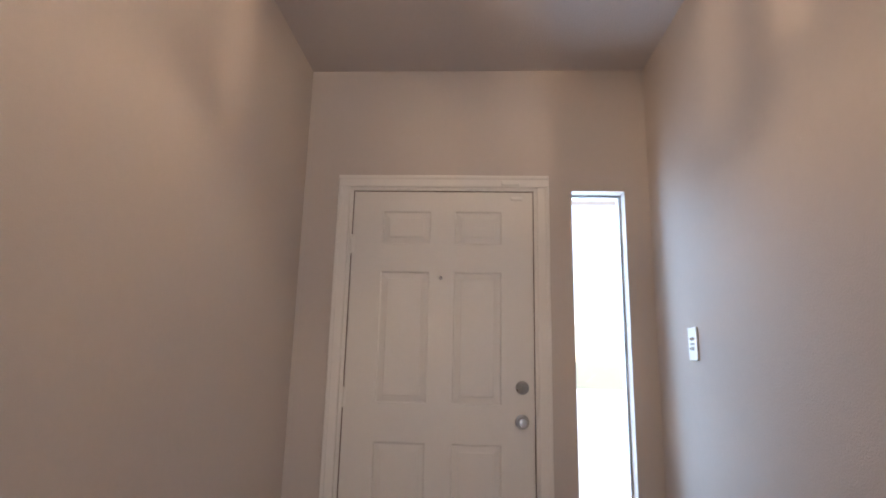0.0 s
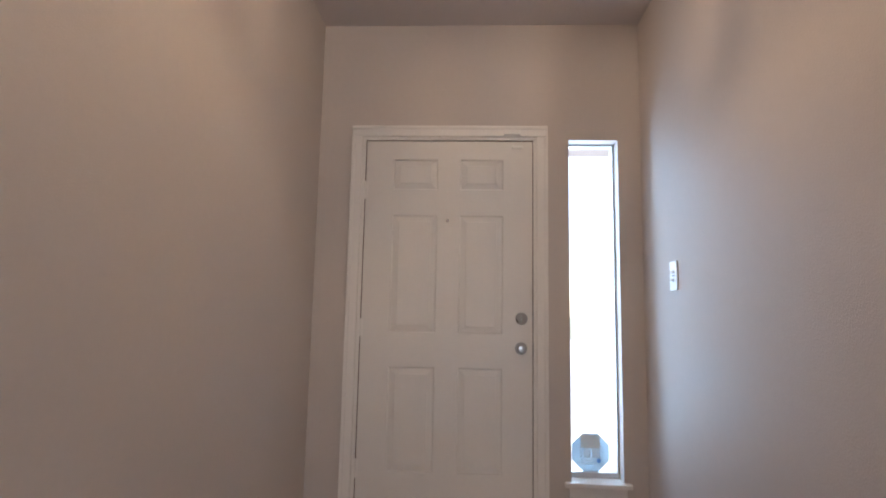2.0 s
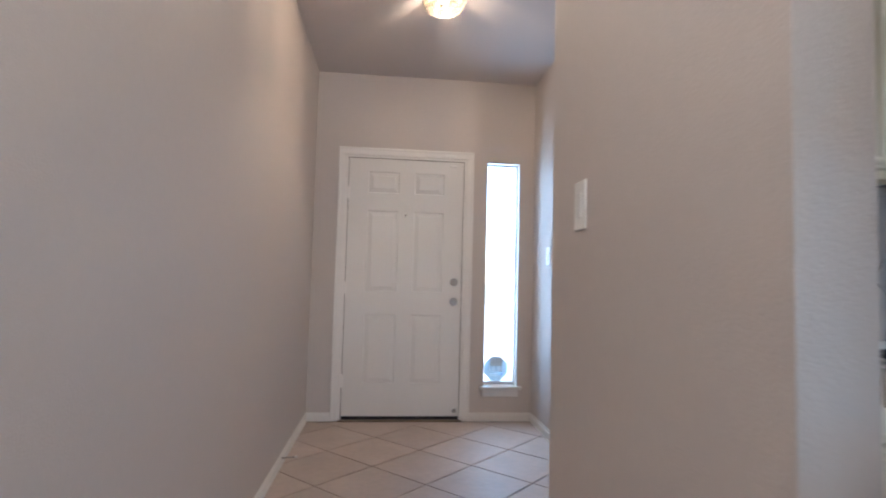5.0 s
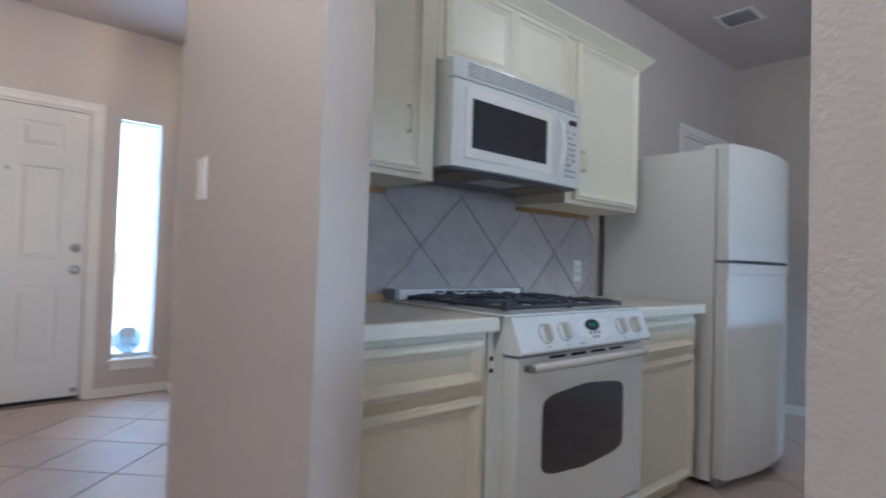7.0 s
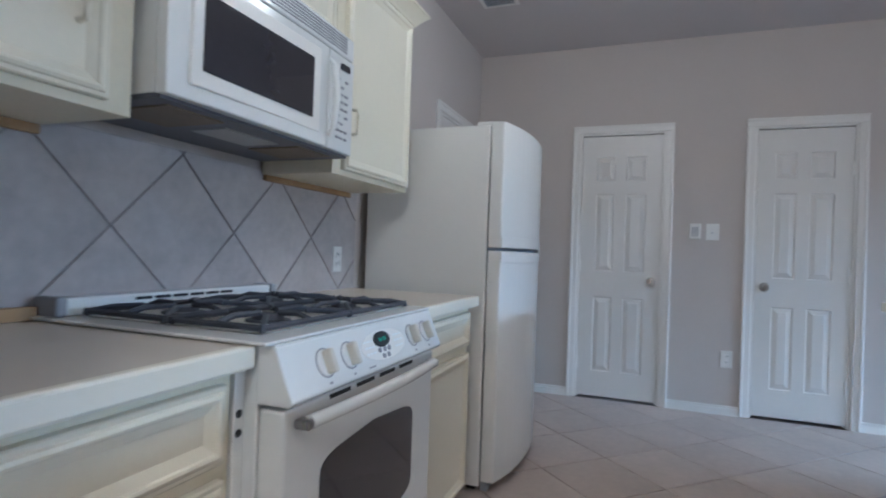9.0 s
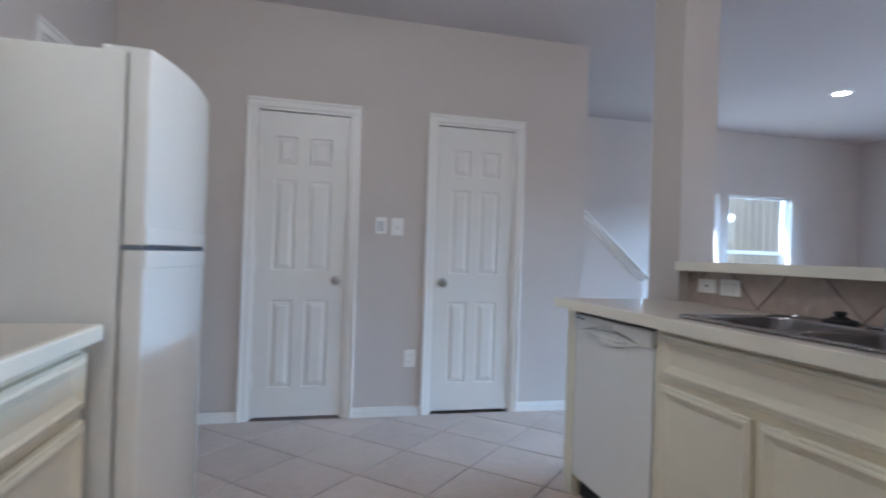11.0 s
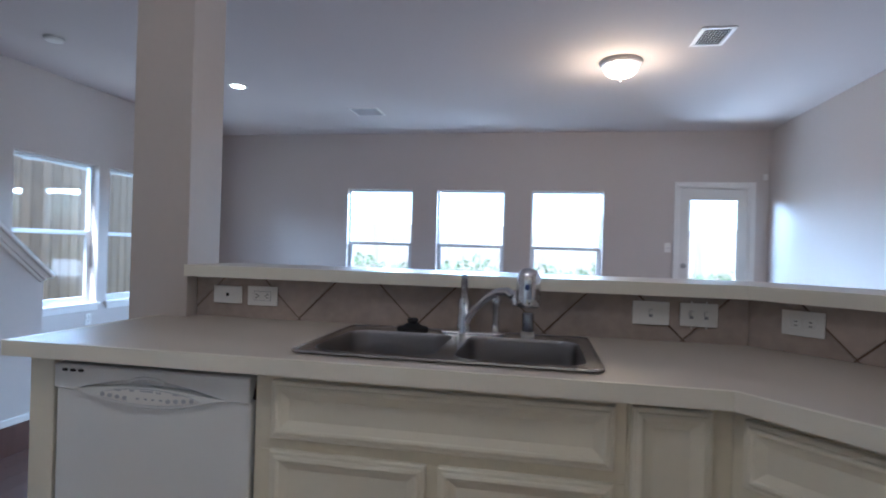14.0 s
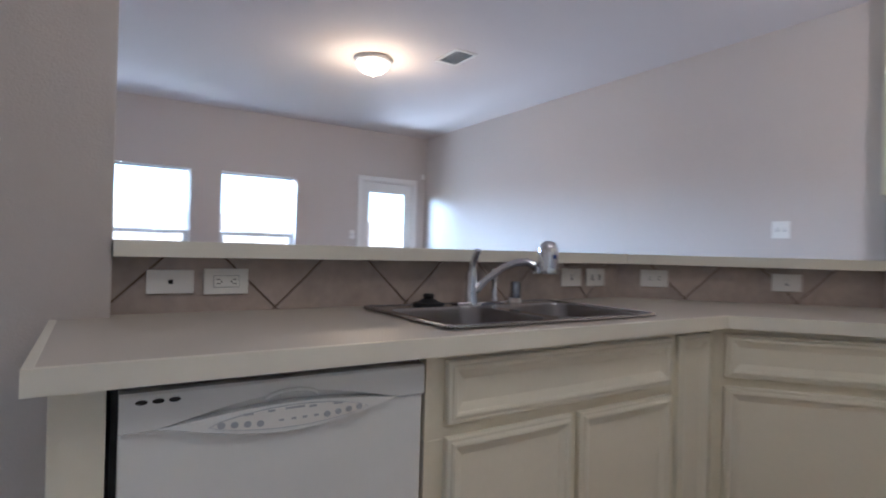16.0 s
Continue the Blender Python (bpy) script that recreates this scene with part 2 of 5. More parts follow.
def tube(points, radii, seg=12):
    """A round bar along points, with a radius at each."""
    bm = bmesh.new()
    pts = [Vector(p) for p in points]
    if not hasattr(radii, "__len__"):
        radii = [radii] * len(pts)
    rings = []
    for i, p in enumerate(pts):
        way = (pts[min(i + 1, len(pts) - 1)] - pts[max(i - 1, 0)]).normalized()
        side = way.cross(Vector((0.31, 0.17, 0.93)) if abs(way.z) < 0.9 else Vector((1, 0, 0))).normalized()
        up = side.cross(way)
        rings.append([bm.verts.new(p + radii[i] * (math.cos(2 * math.pi * k / seg) * side + math.sin(2 * math.pi * k / seg) * up)) for k in range(seg)])
    for a, b in zip(rings, rings[1:]):
        for k in range(seg):
            bm.faces.new((a[k], a[(k + 1) % seg], b[(k + 1) % seg], b[k]))
    bm.faces.new(rings[0][::-1])
    bm.faces.new(rings[-1])
    return bm


def slab(u0, u1, v0, v1, thick, rects=(), profile=((0.0, 0.0),), round_edge=0.004):
    """An upright board, front at y=0 facing -y, x across and z up, with moulded panels: profile is (inset, depth) pairs from each rect's edge."""
    bm = bmesh.new()
    us = sorted({u0 + round_edge, u1 - round_edge, *(r[0] for r in rects), *(r[1] for r in rects)})
    vs = sorted({v0 + round_edge, v1 - round_edge, *(r[2] for r in rects), *(r[3] for r in rects)})

    def quad(*pts):
        bm.faces.new([bm.verts.new(p) for p in pts])

    for a, b in zip(us, us[1:]):
        for c, d in zip(vs, vs[1:]):
            mu, mv = (a + b) / 2, (c + d) / 2
            if not any(r[0] < mu < r[1] and r[2] < mv < r[3] for r in rects):
                quad((a, 0, c), (b, 0, c), (b, 0, d), (a, 0, d))
    for r in rects:
        loops = [(0.0, 0.0), *profile]
        for (i, p), (j, q) in zip(loops, loops[1:]):
            o = [(r[0] + i, p, r[2] + i), (r[1] - i, p, r[2] + i), (r[1] - i, p, r[3] - i), (r[0] + i, p, r[3] - i)]
            n = [(r[0] + j, q, r[2] + j), (r[1] - j, q, r[2] + j), (r[1] - j, q, r[3] - j), (r[0] + j, q, r[3] - j)]
            for k in range(4):
                quad(o[k], o[(k + 1) % 4], n[(k + 1) % 4], n[k])
        j, q = loops[-1]
        quad((r[0] + j, q, r[2] + j), (r[1] - j, q, r[2] + j), (r[1] - j, q, r[3] - j), (r[0] + j, q, r[3] - j))
    e = round_edge
    o = [(u0 + e, 0, v0 + e), (u1 - e, 0, v0 + e), (u1 - e, 0, v1 - e), (u0 + e, 0, v1 - e)]
    n = [(u0, e, v0), (u1, e, v0), (u1, e, v1), (u0, e, v1)]
    k4 = [(u0, thick, v0), (u1, thick, v0), (u1, thick, v1), (u0, thick, v1)]
    for k in range(4):
        quad(o[k], o[(k + 1) % 4], n[(k + 1) % 4], n[k])
        quad(n[k], n[(k + 1) % 4], k4[(k + 1) % 4], k4[k])
    quad(*k4[::-1])
    bmesh.ops.remove_doubles(bm, verts=bm.verts, dist=1e-5)
    return bm


def wall(name, axis, a0, a1, u0, u1, holes=(), z0=0.0, z1=CEIL, material=None):
    """A wall from a0 to a1 in thickness along the axis, u0 to u1 along the other, with openings (u0, u1, z0, z1) through it."""
    bm = bmesh.new()
    us = sorted({u0, u1, *(h[0] for h in holes), *(h[1] for h in holes)})
    zs = sorted({z0, z1, *(h[2] for h in holes), *(h[3] for h in holes)})

    def at(a, u, z):
        return (a, u, z) if axis == "x" else (u, a, z)

    def solid(i, k):
        if not (0 <= i < len(us) - 1 and 0 <= k < len(zs) - 1):
            return False
        mu, mz = (us[i] + us[i + 1]) / 2, (zs[k] + zs[k + 1]) / 2
        return not any(h[0] < mu < h[1] and h[2] < mz < h[3] for h in holes)

    def quad(*pts):
        bm.faces.new([bm.verts.new(p) for p in pts])

    for i in range(len(us) - 1):
        for k in range(len(zs) - 1):
            if not solid(i, k):
                continue
            a, b, c, d = us[i], us[i + 1], zs[k], zs[k + 1]
            for s in (a0, a1):
                quad(at(s, a, c), at(s, b, c), at(s, b, d), at(s, a, d))
            for di, dk, p, q in ((-1, 0, (a, c), (a, d)), (1, 0, (b, c), (b, d)), (0, -1, (a, c), (b, c)), (0, 1, (a, d), (b, d))):
                if not solid(i + di, k + dk):
                    quad(at(a0, *p), at(a0, *q), at(a1, *q), at(a1, *p))
    bmesh.ops.remove_doubles(bm, verts=bm.verts, dist=1e-5)
    return tagged(part(name, bm, material or WALL), kind="structure")


def structure(ob):
    return tagged(ob, kind="structure")


def clip(poly, x0, y0, x1, y1):
    """A plan polygon cut to a rectangle."""
    for axis, limit, sign in ((0, x0, 1), (0, x1, -1), (1, y0, 1), (1, y1, -1)):
        out = []
        for p, q in zip(poly, poly[1:] + poly[:1]):
            ip, iq = sign * (p[axis] - limit) >= 0, sign * (q[axis] - limit) >= 0
            if ip:
                out.append(p)
            if ip != iq:
                f = (limit - p[axis]) / (q[axis] - p[axis])
                out.append((p[0] + f * (q[0] - p[0]), p[1] + f * (q[1] - p[1])))
        poly = out
        if len(poly) < 3:
            return []
    return poly


def diamonds(x0, y0, x1, y1, node, hx, hy, gap=0.003):
    """Diagonal tiles over a rectangle: diamonds of half diagonals hx and hy, with a corner at node, cut to the rectangle."""
    made = []
    i0, i1 = math.floor((x0 - node[0]) / hx) - 2, math.ceil((x1 - node[0]) / hx) + 2
    j0, j1 = math.floor((y0 - node[1]) / hy) - 2, math.ceil((y1 - node[1]) / hy) + 2
    for i in range(i0, i1 + 1):
        for j in range(j0, j1 + 1):
            if (i + j) % 2 == 0:
                continue
            cx, cy = node[0] + i * hx, node[1] + j * hy
            g = gap * 1.41
            poly = clip([(cx - hx + g, cy), (cx, cy - hy + g), (cx + hx - g, cy), (cx, cy + hy - g)], x0, y0, x1, y1)
            if len(poly) >= 3:
                area = abs(sum(p[0] * q[1] - q[0] * p[1] for p, q in zip(poly, poly[1:] + poly[:1]))) / 2
                if area > 2e-4:
                    made.append(poly)
    return made


# ---- the large structure ----
W1 = [(4.154, 5.045), (2.937, 3.821), (1.726, 2.61)]
EW = [(-5.715, -4.80), (-6.77, -5.85)]
SILL, HEAD = 0.56, 1.985
ground = structure(part("ground", prism([(-3000, -3000), (3000, -3000), (3000, 3000), (-3000, 3000)], -0.6, -0.22), GRASS))
floor = structure(part("floor", block(WEST - 0.05, LS - 0.05, -0.2, LE + 0.05, NORTH + 0.1, -0.006), GROUT))
wall("wall_west", "x", WEST - 0.11, WEST, LS - 0.11, NORTH + 0.14)
wall("wall_north", "y", NORTH, NORTH + 0.14, WEST, ENTRY_E, [(0.097, 1.05, 0.0, 2.07), (1.224, 1.487, 0.265, 2.055)])
wall("wall_entry_east", "x", ENTRY_E, ENTRY_E + 0.11, KN + 0.11, NORTH + 0.14)
wall("wall_kitchen_north", "y", KN, KN + 0.11, STUB0, KE + 0.11, [(4.215, 4.905, 0.0, 2.05)])
wall("wall_stub_north", "x", STUB0, STUB1, -0.62, KN)
wall("wall_stub_south", "x", STUB0, STUB1, -2.13, -1.43)
DOORS_E = [(-1.218, -0.602), (-2.403, -1.802)]
wall("wall_kitchen_east", "x", KE, KE + 0.11, -2.96, KN, [(a, b, 0.0, 2.045) for a, b in DOORS_E])
wall("wall_closet_back", "x", KE + 0.7, KE + 0.8, -2.85, KN + 0.11)
wall("wall_stair_end", "y", -2.96, -2.85, KE + 0.11, LE)
wall("wall_utility_back", "y", KN + 0.9, KN + 1.0, 4.0, KE + 0.11)
wall("wall_utility_side", "x", 3.9, 4.0, KN + 0.11, KN + 1.0)
wall("wall_utility_end", "x", KE + 0.11, KE + 0.2, KN + 0.11, KN + 1.0)
wall("wall_south", "y", LS - 0.14, LS, WEST, LE + 0.14, [(a, b, SILL, HEAD) for a, b in W1] + [(0.055, 0.845, 0.0, 2.05)])
wall("wall_east", "x", LE, LE + 0.14, LS, -2.85, [(a, b, SILL, HEAD - 0.02) for a, b in EW])
structure(part("ceiling", block(WEST - 0.11, LS - 0.14, CEIL, LE + 0.14, NORTH + 0.14, CEIL + 0.25), CEILING))
# unseen roof slab, added to keep direct sun out of the sidelight
structure(part("porch_ceiling", block(-1.6, NORTH + 0.14, CEIL + 0.02, 3.4, NORTH + 2.6, CEIL + 0.2), CEILING))
# unseen concrete slab, added so the sidelight's view burns out white
structure(part("porch_floor", block(-1.6, NORTH + 0.10, -0.215, 9.0, NORTH + 24.0, -0.03), CONCRETE))
# unseen side walls, added with the roof slab to block the sun
structure(part("wall_porch_west", block(-1.7, NORTH + 0.14, -0.2, -1.6, NORTH + 2.6, CEIL + 0.02), WALL))
structure(part("wall_porch_east", block(2.6, NORTH + 0.14, -0.2, 2.7, NORTH + 2.6, CEIL + 0.02), WALL))

# column and bar
KNEE = -2.815
structure(part("column", block(3.79, -2.96, 0, 4.04, -2.755, CEIL, 0.004), WALL))
bend, meet = (1.793, KNEE), (STUB1, KNEE + 1.793 - STUB1)
knee = [(3.79, KNEE - 0.012), (bend[0] - 0.005, KNEE - 0.012), (meet[0], meet[1] - 0.017), (meet[0], meet[1] - 0.17), (bend[0] - 0.06, KNEE - 0.125), (3.79, KNEE - 0.125)]
structure(part("wall_bar", prism(knee, 0, 1.08), WALL))


# ---- trim: casings, jambs, baseboards ----
def turn(x, y, z, degrees=0.0):
    return pose(x, y, z, 0, 0, degrees)


def casing(m, width, height, face=0.057):
    """Door trim round an opening of that clear size, its foot centre at m, facing local -y."""
    h = width / 2
    for a, b, c, d in ((-h - face, 0, -h, height), (h, 0, h + face, height), (-h - face, height, h + face, height + face)):
        bm = block(a, -0.012, b, c, 0, d, 0.003, 1)
        if d - b > face * 2:
            outer = (a, a + 0.02) if a < 0 else (c - 0.02, c)
            put(bm, block(outer[0], -0.019, b, outer[1], -0.0115, d, 0.003, 1))
        else:
            put(bm, block(a, -0.019, d - 0.02, c, -0.0115, d, 0.003, 1))
        ob = structure(part("trim", bm, TRIM))
        ob.matrix_world = m


def jamb(m, width, height, depth=0.11):
    """The lining and stops of a doorway."""
    h, t = width / 2, 0.016
    ob = structure(part("door_frame", blocks([(-h, 0.001, 0, -h + t, depth, height), (h - t, 0.001, 0, h, depth, height), (-h + t, 0.001, height - t, h - t, depth, height),
        (-h + t, 0.045, 0, -h + t + 0.012, 0.075, height - t), (h - t - 0.012, 0.045, 0, h - t, 0.075, height - t), (-h + t + 0.012, 0.045, height - t - 0.012, h - t - 0.012, 0.075, height - t)]), TRIM))
    ob.matrix_world = m


def baseboard(x0, y0, x1, y1, nx, ny, tall=0.066):
    """A skirting board along a wall line, standing out towards (nx, ny)."""
    t = 0.013
    bm = prism([(x0, y0), (x1, y1), (x1 + nx * t, y1 + ny * t), (x0 + nx * t, y0 + ny * t)], 0.0, tall - 0.018)
    put(bm, prism([(x0, y0), (x1, y1), (x1 + nx * t * 0.55, y1 + ny * t * 0.55), (x0 + nx * t * 0.55, y0 + ny * t * 0.55)], tall - 0.018, tall, 0.002, 1))
    structure(part("baseboard", bm, TRIM))


for row in [
    (WEST, LS, WEST, NORTH, 1, 0), (WEST, NORTH, 0.04, NORTH, 0, -1), (1.107, NORTH, ENTRY_E, NORTH, 0, -1), (ENTRY_E, KN + 0.11, ENTRY_E, NORTH, -1, 0),
    (STUB0, KN + 0.11, ENTRY_E, KN + 0.11, 0, 1), (STUB0, -0.62, STUB0, KN + 0.11, -1, 0), (STUB0, -0.62, STUB1, -0.62, 0, -1),
    (STUB0, -2.13, STUB0, -1.43, -1, 0), (STUB0, -1.43, STUB1, -1.43, 0, 1), (3.97, KN, 4.157, KN, 0, -1), (4.963, KN, KE, KN, 0, -1),
    (KE, -0.545, KE, KN, -1, 0), (KE, -1.745, KE, -1.275, -1, 0), (KE, -2.96, KE, -2.46, -1, 0), (KE, -2.96, KE + 0.19, -2.96, 0, -1),
    (LE, LS, LE, -2.96, -1, 0), (0.90, LS, LE, LS, 0, 1),
]:
    baseboard(*row)


# ---- doors ----
ROWS_FRONT = ((1.775, 1.945), (1.0, 1.633), (0.287, 0.82))
ROWS_IN = ((1.675, 1.86), (0.985, 1.575), (0.215, 0.785))
EMBOSS = ((0.005, 0.007), (0.012, 0.006), (0.034, 0.001), (0.037, -0.0015))


def knob(parent, x, y, z, radius=0.026, label="satin nickel door knob"):
    bm = lathe([(0.0, 0.062), (radius * 0.75, 0.060), (radius, 0.048), (radius * 0.9, 0.034), (0.012, 0.026), (0.012, 0.010), (0.031, 0.008), (0.033, 0.0), (0, 0)], 20)
    bmesh.ops.transform(bm, matrix=pose(x, y, z, 90, 0, 0), verts=bm.verts)
    return part("door_knob", bm, NICKEL, parent, label, 40)


def hinges(parent, x, zs):
    for z in zs:
        bm = block(x - 0.004, -0.002, z - 0.045, x + 0.018, 0.004, z + 0.045, 0.001, 1)
        put(bm, tube([(x, -0.006, z - 0.048), (x, -0.006, z + 0.048)], 0.006, 8))
        part("hinge", bm, TRIM, parent)


def panel_door(name, m, width, height, rows, cols, label, group="", low=0.0):
    door = thing(name, m, label, "door", group)
    rects = [(a * width, b * width, c, d) for c, d in rows for a, b in cols]
    part("door_leaf", slab(0, width, low, height, 0.035, rects, EMBOSS, 0.002), DOOR, door)
    return door


front = panel_door("front_door", turn(0.117, NORTH + 0.012, 0.022), 0.913, 2.028, [(a - 0.022, b - 0.022) for a, b in ROWS_FRONT], ((0.168, 0.436), (0.57, 0.827)), "white six-panel front door, closed, with nickel locks", low=0.012)
knob(front, 0.853, 0, 0.907)
bm = lathe([(0, 0.016), (0.016, 0.016), (0.030, 0.010), (0.032, 0.0), (0, 0)], 20)
bmesh.ops.transform(bm, matrix=pose(0.855, 0, 1.062, 90, 0, 0), verts=bm.verts)
bolt = part("deadbolt", bm, NICKEL, front, "nickel deadbolt with thumb turn", 40)
part("thumb_turn", block(0.851, -0.030, 1.046, 0.859, -0.014, 1.078, 0.002, 1), NICKEL, bolt)
bm = lathe([(0, 0.006), (0.006, 0.005), (0.009, 0.004), (0.010, 0.0), (0, 0)], 14)
bmesh.ops.transform(bm, matrix=pose(0.454, 0, 1.582, 90, 0, 0), verts=bm.verts)
part("peephole", bm, CHROME, front, "small chrome peephole", 40)
bm = lathe([(0, 0.018), (0.012, 0.016), (0.014, 0.004), (0.018, 0.0), (0, 0)], 14)
bmesh.ops.transform(bm, matrix=pose(0.878, 0, 0.056, 90, 0, 0), verts=bm.verts)
part("bumper", bm, NICKEL, front, "small round metal floor bolt", 40)
part("door_sweep", block(0.004, 0.004, -0.012, 0.909, 0.03, 0.013), BLACK, front, "dark rubber door sweep")
hinges(front, -0.004, (0.28, 1.0, 1.75))
for z in (0.907, 1.062):
    part("strike_plate", block(0.9135, -0.004, z - 0.032, 0.9215, 0.030, z + 0.032), IRON, front, "dark metal strike")
# thin strips paint the shadow line between leaf and frame
for row in ((-0.0045, -0.001, 0.0, -0.0003, 0.02, 2.032), (0.9133, -0.001, 0.0, 0.9175, 0.02, 2.032), (0.0, -0.001, 2.0283, 0.913, 0.02, 2.0325)):
    part("weatherstrip", block(*row), GAP_SHADE, front, "brown strip for the shade in the door gap")
part("sensor_magnet", block(0.80, -0.012, 1.985, 0.86, 0.0, 2.002, 0.003), PLASTIC, front, "white alarm contact")
sensor = tagged(part("door_sensor", block(0.87, NORTH - 0.034, 2.075, 0.96, NORTH - 0.0195, 2.098, 0.003), PLASTIC), "small white alarm sensor above the front door", "sensor")
centre = (0.097 + 1.05) / 2
casing(turn(centre, NORTH, 0), 0.953, 2.07, 0.06)
jamb(turn(centre, NORTH, 0), 0.953, 2.07, 0.139)
structure(part("door_threshold", block(0.098, NORTH - 0.03, -0.005, 1.049, NORTH + 0.13, 0.009, 0.003), surface("threshold_metal", (0.20, 0.15, 0.11), 0.5, metal=0.3, var=0.15)))

for n, (a, b) in enumerate(DOORS_E):
    mid, width = (a + b) / 2, b - a
    casing(turn(KE, mid, 0, -90), width, 2.045)
    jamb(turn(KE, mid, 0, -90), width, 2.045)
    side = width - 0.036
    d = panel_door("closet_door", turn(KE + 0.004, b - 0.018, 0.022, -90), side, 1.998, [(c - 0.022, e - 0.022) for c, e in ROWS_IN], ((0.19, 0.42), (0.56, 0.81)),
        "narrow white six-panel closet door, closed", "closet doors")
    knob(d, side - 0.06 if n == 0 else 0.06, 0, 0.90, 0.024)
    hinges(d, -0.004 if n == 0 else side - 0.014, (0.25, 1.0, 1.72))
casing(turn(4.56, KN, 0), 0.69, 2.05)
jamb(turn(4.56, KN, 0), 0.69, 2.05)
d = panel_door("utility_door", turn(4.234, KN + 0.012, 0.015), 0.652, 2.015, [(c - 0.015, e - 0.015) for c, e in ROWS_IN], ((0.19, 0.42), (0.56, 0.81)), "white six-panel door behind the fridge, closed")
knob(d, 0.06, 0, 0.90, 0.024)


# ---- wall plates ----
def plate(name, m, kinds, label, category, wide=0.070, tall=0.115, group=""):
    """A wall plate, its centre at m, facing local -y, with the fittings in a row."""
    ob = thing(name, m, label, category, group)
    part("cover", block(-wide / 2, -0.006, -tall / 2, wide / 2, 0, tall / 2, 0.0025), PLASTIC, ob)
    n = len(kinds)
    flat = wide > tall and n == 1
    for i, kind in enumerate(kinds):
        x = 0 if n == 1 else (i - (n - 1) / 2) * 0.046
        if kind == "toggle":
            t = part("toggle", block(x - 0.005, -0.018, -0.004, x + 0.005, -0.0055, 0.012, 0.002), PLASTIC, ob)
            part("slot", block(x - 0.006, -0.0068, -0.013, x + 0.006, -0.0055, 0.013), GREY, t)
        elif kind == "rocker":
            part("rocker", block(x - 0.016, -0.009, -0.033, x + 0.016, -0.0055, 0.033, 0.002), PLASTIC, ob)
        elif kind == "stacked":
            for z in (-0.019, 0.019):
                t = part("toggle", block(x - 0.004, -0.020, z - 0.003, x + 0.008, -0.0055, z + 0.004, 0.0015), PLASTIC, ob)
                part("slot", block(x - 0.013, -0.0070, z - 0.007, x + 0.013, -0.0055, z + 0.007), GREY, t)
            part("bridge", block(x - 0.018, -0.0068, -0.0035, x + 0.018, -0.0055, 0.0035), GREY, ob, "grey line between the two toggles")
        elif kind == "gfci":
            body = part("receptacle", block(x - 0.034, -0.0090, -0.0165, x + 0.034, -0.0055, 0.0165, 0.002), PLASTIC, ob)
            part("gap", block(x - 0.0352, -0.0066, -0.0177, x + 0.0352, -0.0056, 0.0177), GREY, body)
            for dx in (-0.022, 0.022):
                for dz in (-0.006, 0.006):
                    part("slot", block(x + dx - 0.0045, -0.0096, dz - 0.0013, x + dx + 0.0045, -0.0088, dz + 0.0013), BLACK, body)
                part("slot", block(x + dx * 0.62 - 0.002, -0.0096, -0.002, x + dx * 0.62 + 0.002, -0.0088, 0.002), BLACK, body)
            for dz in (-0.005, 0.005):
                part("test_button", block(x - 0.004, -0.0105, dz - 0.003, x + 0.004, -0.0088, dz + 0.003), PLASTIC, body)
        elif kind == "jack":
            part("jack", block(x - 0.006, -0.0075, -0.006, x + 0.006, -0.0055, 0.006, 0.001), BLACK, ob, "dark cable jack")
        elif kind == "outlet":
            for s in (-1, 1):
                cx, cz = (x + s * 0.020, 0) if flat else (x, s * 0.020)
                r = part("receptacle", block(cx - 0.014, -0.0085, cz - 0.014, cx + 0.014, -0.0055, cz + 0.014, 0.004), PLASTIC, ob)
                for dx in (-0.006, 0.006):
                    a, b = (0.0045, 0.0012) if flat else (0.0012, 0.0045)
                    ex, ez = (cx + 0.002, cz + dx) if flat else (cx + dx, cz + 0.003)
                    part("slot", block(ex - a, -0.0092, ez - b, ex + a, -0.0083, ez + b), BLACK, r)
        for s in (-1, 1):
            if kind != "outlet":
                sx, sz = (s * 0.042, 0) if flat else (x, s * 0.042)
                part("screw", block(sx - 0.003, -0.0072, sz - 0.003, sx + 0.003, -0.0058, sz + 0.003, 0.001, 1), PLASTIC, ob)
    return ob


plate("light_switch", turn(ENTRY_E, 2.622, 1.29, -90), ["stacked"], "white double light switch on the entry wall", "light switch", 0.085, 0.13)
plate("light_switch", turn(STUB0, 0.10, 1.288, -90), ["rocker"], "white rocker switch on the hall wall end", "light switch", 0.075, 0.125)
plate("wall_outlet", turn(2.955, 0.214, 1.04), ["outlet"], "white outlet on the tiled splashback", "outlet")
plate("light_switch", turn(KE, -1.545, 1.30, -90), ["toggle"], "white light switch between the closet doors", "light switch", 0.085, 0.118)
plate("wall_outlet", turn(KE, -1.66, 0.395, -90), ["outlet"], "white outlet low between the closet doors", "outlet", 0.075, 0.12)
keypad = thing("alarm_keypad", turn(KE, -1.43, 1.303, -90), "white alarm keypad with grey buttons", "keypad")
part("body", block(-0.038, -0.02, -0.056, 0.038, 0, 0.056, 0.005), PLASTIC, keypad)
for i in range(3):
    for k in range(5):
        part("button", block(-0.023 + i * 0.016, -0.0225, -0.038 + k * 0.014, -0.012 + i * 0.016, -0.0195, -0.029 + k * 0.014), GREY, keypad)
PEN = KNEE + 0.0055
plate("cable_plate", turn(3.65, PEN, 1.012, 180), ["jack"], "white cable plate on the bar tiles", "wall plate", 0.118, 0.066)
plate("wall_outlet", turn(3.505, PEN, 1.012, 180), ["gfci"], "white outlet on the bar tiles by the cable plate", "outlet", 0.122, 0.074)
